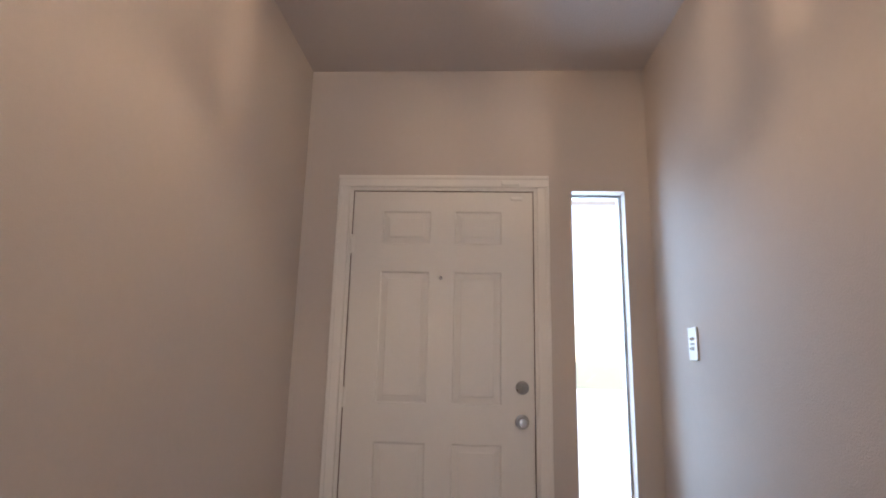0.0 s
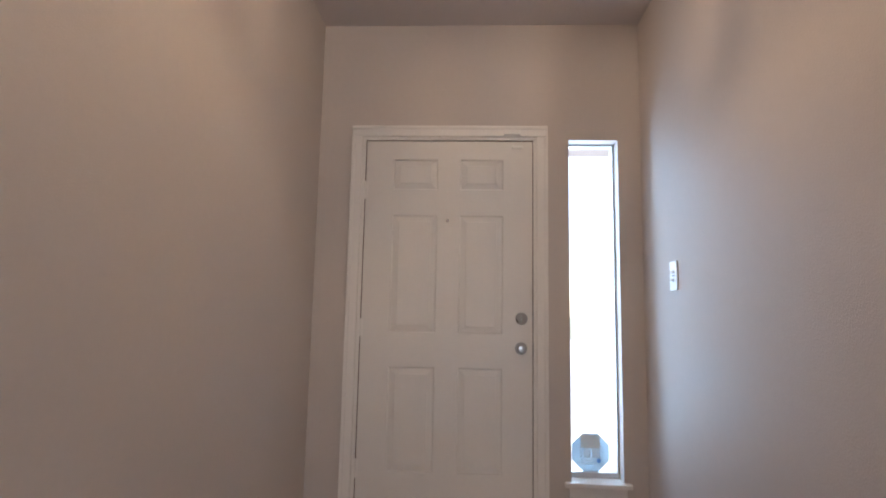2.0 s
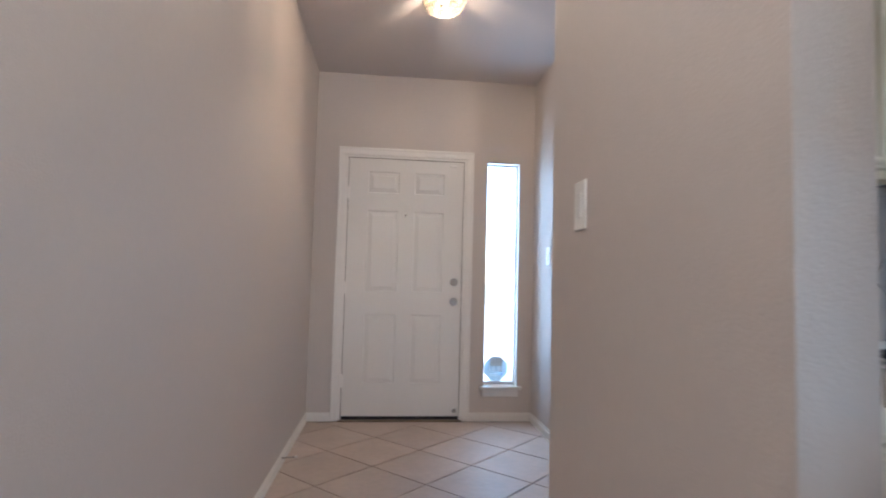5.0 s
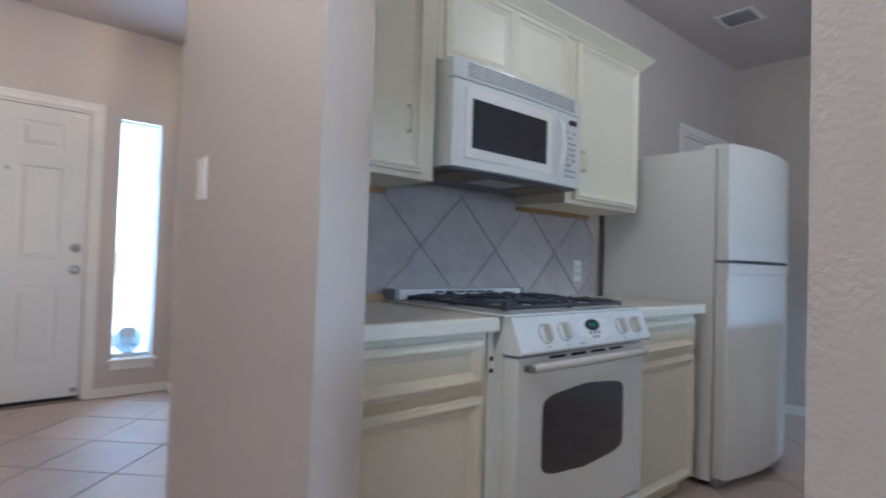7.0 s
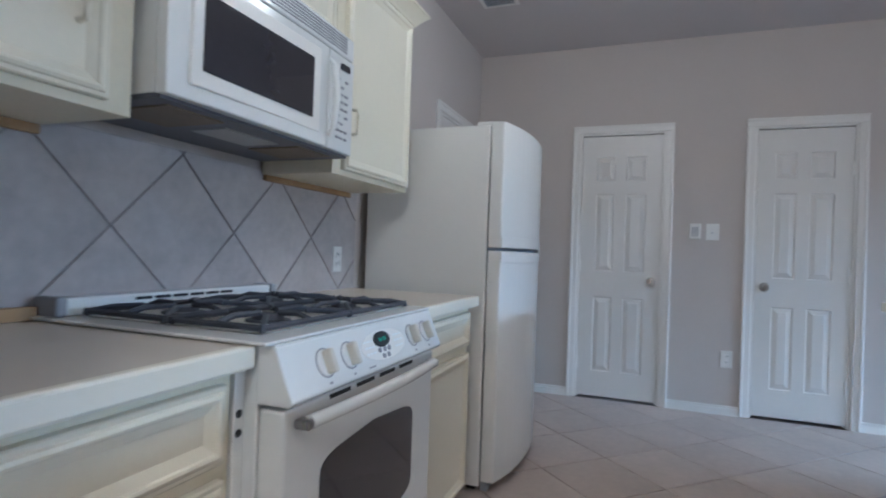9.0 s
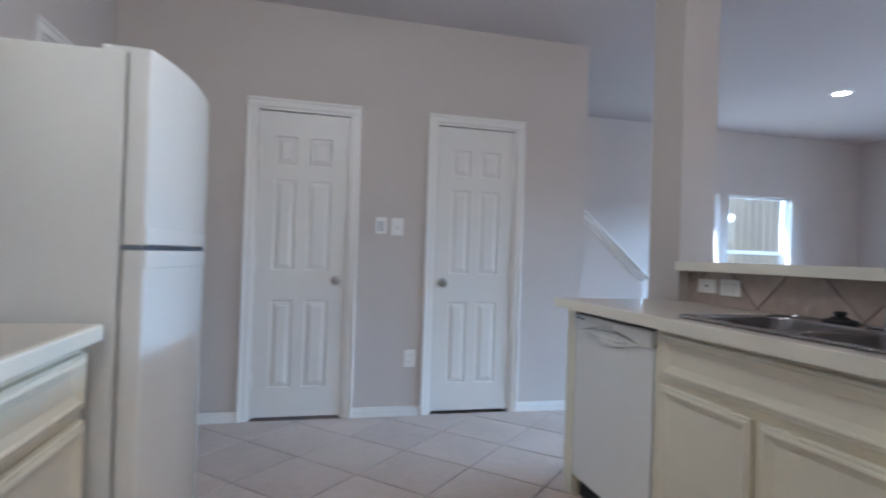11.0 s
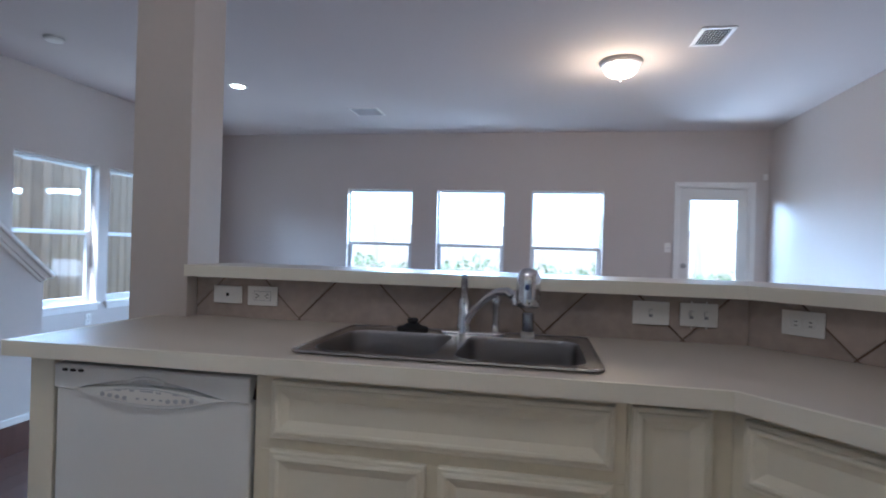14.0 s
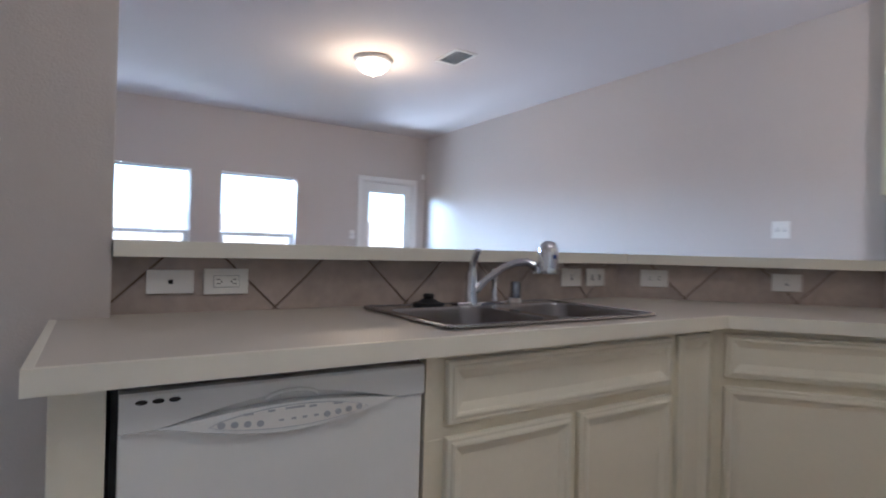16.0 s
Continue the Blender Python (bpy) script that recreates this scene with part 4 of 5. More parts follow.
# oven door with a bowed window
DY = -0.062
od = part("oven_door", block(0.008, DY, 0.215, SW - 0.008, -0.001, 0.782, 0.007), ENAMEL, stove)
rim = []
for i in range(44):
    c, n = math.cos(2 * math.pi * i / 44), math.sin(2 * math.pi * i / 44)
    u, v = math.copysign(abs(c) ** 0.17, c), math.copysign(abs(n) ** 0.17, n)
    rim.append((0.367 + 0.236 * u, 0.528 + v * (0.116 + 0.026 * (1 - u * u))))
bm = prism([(x, z) for x, z in rim], 0, 0.0025)
bmesh.ops.transform(bm, matrix=pose(0, DY + 0.0006, 0, 90, 0, 0), verts=bm.verts)
part("oven_window", bm, DARK_GLASS, od, "dark oven glass")
for k in range(4):
    part("vent_slot", block(0.16 + k * 0.115, DY - 0.0012, 0.769, 0.245 + k * 0.115, DY + 0.002, 0.778), BLACK, od)
hb = tube([(0.055 + 0.647 * i / 12, DY - 0.022 - 0.022 * math.sin(math.pi * i / 12), 0.752 + 0.004 * math.sin(math.pi * i / 12)) for i in range(13)], 0.0145, 12)
hd = part("handle", hb, ENAMEL, od, "white bowed bar handle", 50)
for x in (0.035, SW - 0.065):
    part("handle_end", block(x, DY - 0.034, 0.740, x + 0.030, DY + 0.001, 0.761, 0.006), NICKEL, hd, "chrome handle end")
dr = part("drawer", block(0.008, DY, 0.045, SW - 0.008, -0.001, 0.205, 0.007), ENAMEL, stove)
part("drawer_pull", block(0.22, DY - 0.012, 0.172, SW - 0.22, DY + 0.001, 0.198, 0.006), ENAMEL, dr)
part("kick", block(0.02, 0.03, 0.0, SW - 0.02, 0.5, 0.03), BLACK, stove)
for i, bx in enumerate((0.21, SW - 0.21)):
    for k, by in enumerate((0.145, 0.405)):
        cap = part("burner", lathe([(0, 0.018), (0.030, 0.017), (0.036, 0.011), (0.038, 0.006), (0.052, 0.004), (0.052, 0), (0, 0)], 22), IRON, stove, "black burner cap", 40)
        cap.location = (bx, by, 0.9145)
        g = bmesh.new()
        top, r = 0.934, 0.0075
        w, h = 0.165, 0.118
        for line in ([(-w, -h), (w, -h)], [(-w, h), (w, h)], [(-w, -h), (-w, h)], [(w, -h), (w, h)]):
            put(g, tube([(*line[0], top - 0.008), (*line[1], top - 0.008)], r, 6))
        for a in range(4):
            c, s = math.cos(a * math.pi / 2), math.sin(a * math.pi / 2)
            L = w if a % 2 == 0 else h
            put(g, tube([(c * L, s * L, top - 0.008), (c * L * 0.7, s * L * 0.7, top + 0.004), (c * 0.03, s * 0.03, top + 0.002)], r, 6))
        for a in (-1, 1):
            for b in (-1, 1):
                put(g, tube([(a * w, b * h, top - 0.008), (a * w * 0.75, b * h * 0.75, top + 0.001), (a * w * 0.45, b * h * 0.45, top + 0.003)], r * 0.9, 6))
                put(g, tube([(a * w, b * h, top - 0.002), (a * w * 1.02, b * h * 1.02, 0.917)], r, 6))
        gr = part("grate", g, IRON, stove, "cast-iron pan grate", 50)
        gr.location = (bx, by, 0)
tagged(part("wood_strip", block(1.45, 0.186, CT1, 1.648, 0.212, CT1 + 0.030, 0.001), PLYWOOD), "raw wood strip behind the worktop at the stove", "strip")

# ---- microwave ----
mw = thing("microwave", turn(1.662, -0.175, 1.405), "white over-the-range microwave with dark window", "microwave")
MW, MH = 0.757, 0.388
part("body", block(0.003, 0.045, 0.004, MW - 0.003, 0.386, MH, 0.003), ENAMEL, mw)


def bowed(x0, x1, z0, z1, y0, bow, n=10):
    """A shallow bowed front."""
    top = []
    for i in range(n + 1):
        x = x0 + (x1 - x0) * i / n
        top.append((x, y0 - bow * (1 - (2 * (x / MW) - 1) ** 2)))
    return prism(top + [(x1, 0.044), (x0, 0.044)], z0, z1, 0.003, 1)


part("door", bowed(0.002, 0.592, 0.0, 0.311, 0.012, 0.012), ENAMEL, mw, "", 30)
part("window_surround", block(0.055, -0.0015, 0.034, 0.545, 0.02, 0.288, 0.004), PLASTIC, mw)
part("window", block(0.085, -0.0045, 0.071, 0.506, -0.001, 0.249, 0.002), DARK_GLASS, mw, "dark microwave window")
part("control_panel", bowed(0.597, MW - 0.002, 0.0, 0.311, 0.012, 0.012), ENAMEL, mw, "", 30)
part("display", block(0.664, -0.0020, 0.264, 0.712, 0.008, 0.285, 0.002), DARK_GLASS, mw, "small dark display")
for i in range(3):
    for k in range(9):
        if (i + k) % 5 != 4:
            part("key_mark", block(0.645 + i * 0.026, 0.0012 + 0.003 * (i > 0), 0.040 + k * 0.0235, 0.659 + i * 0.026, 0.010, 0.047 + k * 0.0235), GREY, mw)
part("handle", tube([(0.592, -0.002, 0.035), (0.590, -0.022, 0.060), (0.590, -0.032, 0.155), (0.590, -0.022, 0.250), (0.592, -0.002, 0.275)], [0.008, 0.011, 0.012, 0.011, 0.008], 10), ENAMEL, mw, "", 50)
gr = part("vent_grille", bowed(0.002, MW - 0.002, 0.316, MH, 0.014, 0.012), ENAMEL, mw, "", 30)
for k in range(6):
    z = 0.328 + k * 0.0090
    bm = bmesh.new()
    for i in range(8):
        x0, x1 = 0.07 + 0.079 * i, 0.07 + 0.079 * (i + 1) - 0.0005
        y = 0.014 - 0.012 * (1 - ((x0 + x1) / MW - 1) ** 2)
        put(bm, block(x0, y - 0.0022, z, x1, y + 0.004, z + 0.0034))
    part("slot", bm, GREY, gr)
under = part("underside", block(0.004, 0.03, -0.008, MW - 0.004, 0.384, 0.0035), surface("underside_paint", (0.11, 0.11, 0.13), 0.4, var=0.15, scale=8), mw, "dark grey underside")
for x in (0.05, 0.53):
    part("filter", block(x, 0.06, -0.012, x + 0.17, 0.25, -0.0075), surface("grease_filter", (0.22, 0.17, 0.12), 0.5, metal=0.6, var=0.2, scale=12), under, "brown grease filter")
part("lamp_lens", block(0.27, 0.10, -0.012, 0.48, 0.22, -0.0075), surface("lens_plastic", (0.4, 0.4, 0.4), 0.3), under)

# ---- fridge ----
fr = thing("fridge", turn(3.18, -0.43, 0), "white top-freezer fridge with curved doors", "fridge")
FW = 0.845
part("body", block(0, 0.0, 0.03, FW, 0.62, 1.676, 0.006), FRIDGE, fr)


def curved_door(z0, z1):
    n = 14
    line = [(FW * i / n, -0.068 - 0.062 * (1 - abs(2 * i / n - 1) ** 2.2)) for i in range(n + 1)]
    return prism(line + [(FW, -0.006), (0, -0.006)], z0, z1, 0.008, 2)


for dn, z0, z1, b0, b1 in (("freezer_door", 1.116, 1.690, 1.116, 1.172), ("fridge_door", 0.055, 1.104, 1.046, 1.104)):
    dd = part(dn, curved_door(z0, z1), FRIDGE, fr, "", 40)
    n = 14
    line = [(FW * i / n, -0.0685 - 0.062 * (1 - abs(2 * i / n - 1) ** 2.2) - 0.004) for i in range(n + 1)]
    back = [(x, y + 0.006) for x, y in line[::-1]]
    part("handle_trim", prism(line + back, b0 + 0.004, b1 - 0.004, 0.0015, 1), FRIDGE, dd, "plain white plastic grip strip", 40)
part("door_gap", block(0.006, -0.06, 1.105, FW - 0.004, -0.002, 1.115), surface("gasket_blue_grey", (0.20, 0.23, 0.28), 0.5), fr, "blue-grey door gasket")
part("hinge_bracket", block(FW - 0.06, -0.085, 1.100, FW - 0.005, -0.02, 1.119, 0.002), NICKEL, fr)
part("hinge_cover", block(FW - 0.13, -0.07, 1.6905, FW - 0.02, 0.05, 1.712, 0.006), FRIDGE, fr)
part("hinge_cover", block(0.02, -0.03, 1.6765, 0.11, 0.07, 1.697, 0.006), FRIDGE, fr)
part("grille", block(0.03, -0.03, 0.005, FW - 0.03, 0.0, 0.05), GREY, fr)
for x in (0.04, FW - 0.08):
    part("foot", block(x, 0.03, 0, x + 0.04, 0.07, 0.032), RUBBER, fr)

# ---- dishwasher ----
dw = thing("dishwasher", turn(3.800, -2.200, 0, 180), "white dishwasher with a lens-shaped control panel", "dishwasher")
DWW = 0.612
# the black colour stands in for shade in the gap round the door
part("tub", block(0.002, 0.03, 0.10, DWW - 0.002, 0.56, 0.878), BLACK, dw, "black block for the shade round the dishwasher")
ZC, LX0, LX1 = 0.797, 0.070, 0.535
part("door_panel", block(0.012, 0.0, 0.105, DWW - 0.010, 0.03, ZC, 0.005), ENAMEL, dw)
# the control fascia: a lens swells out of its lower edge, with a scoop above it
bm = bmesh.new()
cols = []
for x in [0.012, 0.040] + [LX0 + (LX1 - LX0) * i / 28 for i in range(29)] + [0.570, DWW - 0.010]:
    w = math.sin(math.pi * min(max((x - LX0) / (LX1 - LX0), 0), 1)) ** 1.15
    k = min(1.0, w * 3)
    prof = [(0.03, 0.862), (-0.003, 0.862), (-0.008, 0.857), (-0.008, ZC + 0.001 + 0.037 * w), (-0.008 + 0.015 * k, ZC + 0.0007 + 0.020 * w), (-0.008 - 0.004 * k, ZC + 0.0005 + 0.018 * w), (-0.008 - 0.006 * k, ZC - 0.036 * w), (-0.004, ZC - 0.003 - 0.037 * w), (0.004, ZC - 0.003 - 0.036 * w)]
    cols.append([bm.verts.new((x, y, z)) for y, z in prof])
for a, b in zip(cols, cols[1:]):
    for i in range(len(a) - 1):
        bm.faces.new((a[i], b[i], b[i + 1], a[i + 1]))
for c in (cols[0], cols[-1]):
    bm.faces.new(c)
fascia = part("control_fascia", bm, ENAMEL, dw, "", 35)


def lens(x0, x1, zc, up, down, n=16):
    pts = [(x0 + (x1 - x0) * i / n, zc + up * math.sin(math.pi * i / n) ** 0.7) for i in range(n + 1)]
    pts += [(x1 - (x1 - x0) * i / n, zc - down * math.sin(math.pi * i / n) ** 0.7) for i in range(1, n)]
    return pts


for nm, pts, y0, mt in (("key_outline", lens(0.151, 0.463, 0.789, 0.0225, 0.0205), -0.0148, "button_grey"), ("key_oval", lens(0.153, 0.461, 0.789, 0.0210, 0.0190), -0.0154, "")):
    bm = prism(pts, 0, 0.004)
    bmesh.ops.transform(bm, matrix=pose(0, y0 + 0.004, 0, 90, 0, 0), verts=bm.verts)
    part(nm, bm, surface("button_grey", (0.42, 0.43, 0.46), 0.5) if mt else PLASTIC, fascia)
part("pull_recess", tube([(0.252 + 0.0085 * i, -0.008 - 0.006 * math.sin(math.pi * i / 12), 0.826 + 0.014 * math.sin(math.pi * i / 12) ** 0.6) for i in range(13)], 0.0045, 8), ENAMEL, fascia, "raised finger pull", 50)
for k in range(4):
    for x in (0.172 + 0.023 * k, 0.372 + 0.023 * k):
        bm = oval(0.0068, 0.0058, 0.002, 14)
        bmesh.ops.transform(bm, matrix=pose(x, -0.0152, 0.790 - 0.002 * (k if x < 0.3 else 3 - k), 90, 0, 0), verts=bm.verts)
        part("button", bm, bpy.data.materials["button_grey"], fascia)
for a, b, z in ((0.21, 0.228, 0.804), (0.255, 0.268, 0.805), (0.288, 0.326, 0.806), (0.335, 0.35, 0.804), (0.385, 0.405, 0.803), (0.276, 0.285, 0.785), (0.300, 0.309, 0.785), (0.322, 0.331, 0.785), (0.345, 0.354, 0.785)):
    part("label_bar", block(a, -0.0162, z - 0.002, b, -0.0150, z + 0.002), bpy.data.materials["button_grey"], fascia)
for k in range(3):
    bm = oval(0.0095, 0.0042, 0.002, 16)
    bmesh.ops.transform(bm, matrix=pose(0.045 + 0.0255 * k, -0.0075, 0.846, 90, 0, 0), verts=bm.verts)
    part("vent_hole", bm, BLACK, fascia)
part("toe_kick", block(0.005, 0.05, 0.0, DWW - 0.005, 0.52, 0.10), BLACK, dw, "dark toe kick")


# ---- sink, tap and things on the worktop ----
def rounded(x0, x1, y0, y1, r, n=5):
    pts = []
    for cx, cy, a in ((x1 - r, y1 - r, 0), (x0 + r, y1 - r, 90), (x0 + r, y0 + r, 180), (x1 - r, y0 + r, 270)):
        pts += [(cx + r * math.cos(radians(a + 90 * i / n)), cy + r * math.sin(radians(a + 90 * i / n))) for i in range(n + 1)]
    return pts


sink = thing("sink", turn(0, 0, PT1), "stainless steel double-bowl kitchen sink, empty", "sink")
BOWLS = [(2.735, 3.075, -2.640, -2.262), (2.345, 2.685, -2.640, -2.262)]
outer = rounded(*SINK, 0.03)
deck = holed(outer, [rounded(*b, 0.065) for b in BOWLS], 0.0015, 0.0075)
lip = bmesh.new()
for a, b in zip(outer, outer[1:] + outer[:1]):
    put(lip, tube([(*a, 0.0065), (*b, 0.0065)], 0.0042, 6))
part("rim", put(deck, lip), STEEL, sink, "", 60)
for b in BOWLS:
    bm = bmesh.new()
    loops = []
    for inset, z, r in ((0.0, 0.007, 0.065), (0.004, -0.002, 0.065), (0.010, -0.10, 0.065), (0.016, -0.145, 0.065), (0.040, -0.165, 0.06), (0.12, -0.172, 0.04)):
        loops.append([bm.verts.new((*p, z)) for p in rounded(b[0] + inset, b[1] - inset, b[2] + inset, b[3] - inset, r)])
    for p, q in zip(loops, loops[1:]):
        for i in range(len(p)):
            bm.faces.new((p[i], p[(i + 1) % len(p)], q[(i + 1) % len(p)], q[i]))
    bm.faces.new(loops[-1])
    bw = part("bowl", bm, BOWL, sink, "", 50)
    dn = part("drain", lathe([(0, 0.001), (0.03, 0.001), (0.042, 0.004), (0.044, 0.0), (0, 0)], 20), CHROME, bw, "", 40)
    dn.location = ((b[0] + b[1]) / 2, (b[2] + b[3]) / 2, -0.1715)

tap = thing("kitchen_tap", turn(2.714, -2.690, PT1 + 0.0075), "chrome kitchen tap with a filter on its spout", "tap")
part("base_plate", block(-0.135, -0.024, 0, 0.07, 0.024, 0.009, 0.004), CHROME, tap)
col = part("column", lathe([(0, 0.115), (0.019, 0.113), (0.022, 0.095), (0.020, 0.07), (0.023, 0.045), (0.024, 0.012), (0.026, 0.0), (0, 0)], 20), CHROME, tap, "", 40)
part("lever", tube([(0.0, 0.0, 0.105), (0.0, 0.004, 0.135), (-0.002, 0.016, 0.165), (-0.004, 0.032, 0.190)], [0.016, 0.012, 0.0125, 0.011], 12), CHROME, col, "chrome lever handle", 50)
part("spout", tube([(-0.012, 0.010, 0.045), (-0.04, 0.03, 0.085), (-0.085, 0.066, 0.128), (-0.12, 0.094, 0.148), (-0.15, 0.118, 0.152), (-0.17, 0.134, 0.142), (-0.178, 0.141, 0.118)], [0.013, 0.0125, 0.0125, 0.013, 0.014, 0.0155, 0.016], 14), CHROME, tap, "", 50)
flt = part("filter", lathe([(0, 0.262 - 0.034), (0.014, 0.227), (0.026, 0.220), (0.034, 0.203), (0.036, 0.18), (0.036, 0.145), (0.037, 0.142), (0.037, 0.118), (0.033, 0.112), (0, 0.112)], 24), CHROME, tap, "chrome tap water filter", 40)
flt.location = (-0.214, 0.156, 0.0)
part("filter_joint", block(-0.205, 0.126, 0.112, -0.165, 0.156, 0.140, 0.005), CHROME, tap)
part("badge", block(-0.217, 0.190, 0.165, -0.205, 0.1935, 0.180, 0.001), surface("badge_blue", (0.03, 0.06, 0.2), 0.4), tap)

spray = thing("side_sprayer", turn(2.608, -2.695, PT1 + 0.0075), "chrome side sprayer standing behind the sink", "sprayer")
part("holder", lathe([(0, 0.03), (0.013, 0.03), (0.015, 0.012), (0.021, 0.006), (0.022, 0), (0, 0)], 16), CHROME, spray, "", 40)
part("body", lathe([(0, 0.125), (0.012, 0.124), (0.016, 0.112), (0.013, 0.095), (0.011, 0.06), (0.012, 0.03), (0, 0.03)], 16), CHROME, spray, "", 40)
gap = thing("air_gap", turn(2.503, -2.700, PT1 + 0.0075), "small dark metal air gap cap beside the tap", "air gap")
part("cap", lathe([(0, 0.078), (0.016, 0.077), (0.0195, 0.070), (0.0195, 0.016), (0, 0.016)], 18), surface("dark_chrome", (0.28, 0.29, 0.33), 0.18, metal=1.0), gap, "", 40)
part("ring", lathe([(0, 0.016), (0.021, 0.016), (0.022, 0.0), (0, 0)], 18), TRIM, gap, "white base ring", 40)
stop = thing("sink_stopper", turn(2.888, -2.690, PT1 + 0.0075), "black rubber sink stopper on the rim", "stopper")
part("disc", lathe([(0, 0.024), (0.022, 0.022), (0.034, 0.014), (0.052, 0.010), (0.053, 0.0), (0, 0)], 24), RUBBER, stop, "", 40)
part("stem", lathe([(0, 0.040), (0.015, 0.040), (0.020, 0.033), (0.016, 0.026), (0.014, 0.018), (0, 0.018)], 16), RUBBER, stop, "", 40)


# ---- ceiling fittings ----
def vent(name, x, y, wx, wy, along, label, tilt=42):
    v = thing(name, turn(x, y, CEIL), label, "air vent", "ceiling vents")
    t = 0.028
    part("frame", blocks([(-wx / 2, -wy / 2, -0.008, wx / 2, -wy / 2 + t, -0.0005), (-wx / 2, wy / 2 - t, -0.008, wx / 2, wy / 2, -0.0005), (-wx / 2, -wy / 2 + t, -0.008, -wx / 2 + t, wy / 2 - t, -0.0005), (wx / 2 - t, -wy / 2 + t, -0.008, wx / 2, wy / 2 - t, -0.0005)], 0.002), TRIM, v)
    part("backing", block(-wx / 2 + t, -wy / 2 + t, -0.0025, wx / 2 - t, wy / 2 - t, -0.0008), BLACK, v)
    n = 8
    for i in range(n):
        if along == "x":
            y0 = -wy / 2 + t + (wy - 2 * t) * (i + 0.5) / n
            bm = block(-wx / 2 + t, -0.0055, -0.0006, wx / 2 - t, 0.0055, 0.0006)
            bmesh.ops.transform(bm, matrix=pose(0, y0, -0.010, tilt, 0, 0), verts=bm.verts)
        else:
            x0 = -wx / 2 + t + (wx - 2 * t) * (i + 0.5) / n
            bm = block(-0.0055, -wy / 2 + t, -0.0006, 0.0055, wy / 2 - t, 0.0006)
            bmesh.ops.transform(bm, matrix=pose(x0, 0, -0.010, 0, tilt, 0), verts=bm.verts)
        part("slat", bm, ALU, v)


vent("ceiling_vent", 1.355, -4.865, 0.22, 0.33, "y", "white ceiling vent near the round lamp")
vent("ceiling_vent", 4.42, -6.68, 0.33, 0.33, "x", "white ceiling vent near the garden windows")
vent("ceiling_vent", 4.13, -0.17, 0.24, 0.24, "y", "grey-white ceiling vent above the fridge", -62)

WARM = (1.0, 0.68, 0.40)


def dome_lamp(x, y, label, watts, colour=(1.0, 0.74, 0.46)):
    d = thing("ceiling_lamp", turn(x, y, CEIL), label, "ceiling lamp", "dome lamps")
    part("pan", lathe([(0, -0.0005), (0.160, -0.0005), (0.165, -0.012), (0.158, -0.030), (0.140, -0.040), (0.10, -0.040), (0, -0.040)], 40), PAN, d, "brushed nickel pan", 40)
    part("glass_bowl", lathe([(0.137, -0.041), (0.134, -0.055), (0.120, -0.085), (0.092, -0.110), (0.052, -0.126), (0.0, -0.131)], 40), SHADE, d, "lit frosted glass bowl", 60)
    part("finial", lathe([(0, -0.130), (0.012, -0.131), (0.014, -0.138), (0.008, -0.146), (0.010, -0.153), (0, -0.160)], 16), NICKEL, d, "", 40)
    lamp("lamp_light", "POINT", turn(x, y, CEIL - 0.30), watts, colour, shadow_soft_size=0.12)
    return d


dome_lamp(1.895, -5.31, "lit round ceiling lamp with frosted glass bowl", 2.9, (1.0, 0.68, 0.38))
dome_lamp(0.40, -1.05, "lit round hall ceiling lamp with frosted bowl", 5.8, (1.0, 0.84, 0.66))
# the kitchen dome is an unseen lamp, added to brighten the cabinet fronts
dome_lamp(3.05, -1.2, "added unseen kitchen fill lamp with frosted bowl", 1.9, (1.0, 0.86, 0.70))

ring = thing("recessed_light", turn(5.38, -5.65, CEIL), "lit recessed ceiling light with white ring", "recessed light")
part("ring", lathe([(0.062, -0.0005), (0.092, -0.0005), (0.094, -0.006), (0.070, -0.009), (0.062, -0.004)], 32), TRIM, ring, "", 40)
part("lens", lathe([(0, -0.0105), (0.061, -0.0095), (0.061, -0.004), (0, -0.004)], 28), LENS, ring, "lit lens")
smoke = thing("smoke_detector", turn(6.13, -4.38, CEIL), "white round smoke detector on the ceiling", "smoke detector")
part("body", lathe([(0, -0.0005), (0.064, -0.0005), (0.066, -0.014), (0.056, -0.030), (0.03, -0.036), (0, -0.036)], 28), PLASTIC, smoke, "", 40)
part("band", lathe([(0.0635, -0.008), (0.0675, -0.008), (0.0675, -0.012), (0.0635, -0.012)], 28), GREY, smoke)

# entry lamp: a faceted glass drum in a thin metal cage; the bars streak the walls with light
el = thing("entry_lamp", turn(0.70, 1.62, CEIL) @ Matrix.Diagonal((0.88, 0.88, 0.82, 1.0)), "lit flush ceiling lamp with faceted glass and metal bands", "ceiling lamp")
NB = 16


def lamp_glass(name, clear):
    """Seeded glass: part of the bulb's light passes straight, part is spread."""
    m = seen_through(name, (0.17, 0.14, 0.095))
    t = m.node_tree
    out = t.nodes["Material Output"]
    frost = out.inputs["Surface"].links[0].from_node
    straight, mix = t.nodes.new("ShaderNodeBsdfTransparent"), t.nodes.new("ShaderNodeMixShader")
    mix.inputs[0].default_value = clear
    t.links.new(frost.outputs[0], mix.inputs[1])
    t.links.new(straight.outputs[0], mix.inputs[2])
    t.links.new(mix.outputs[0], out.inputs["Surface"])
    return m


GLASSES = [lamp_glass("lamp_glass_" + n, v) for n, v in (("clear", 0.90), ("dim", 0.68), ("bevel", 0.26), ("grey", 0.46))]
rng = random.Random(11)
part("canopy", lathe([(0, -0.0005), (0.085, -0.0005), (0.088, -0.014), (0.06, -0.024), (0, -0.024)], 24), NICKEL, el, "", 40)
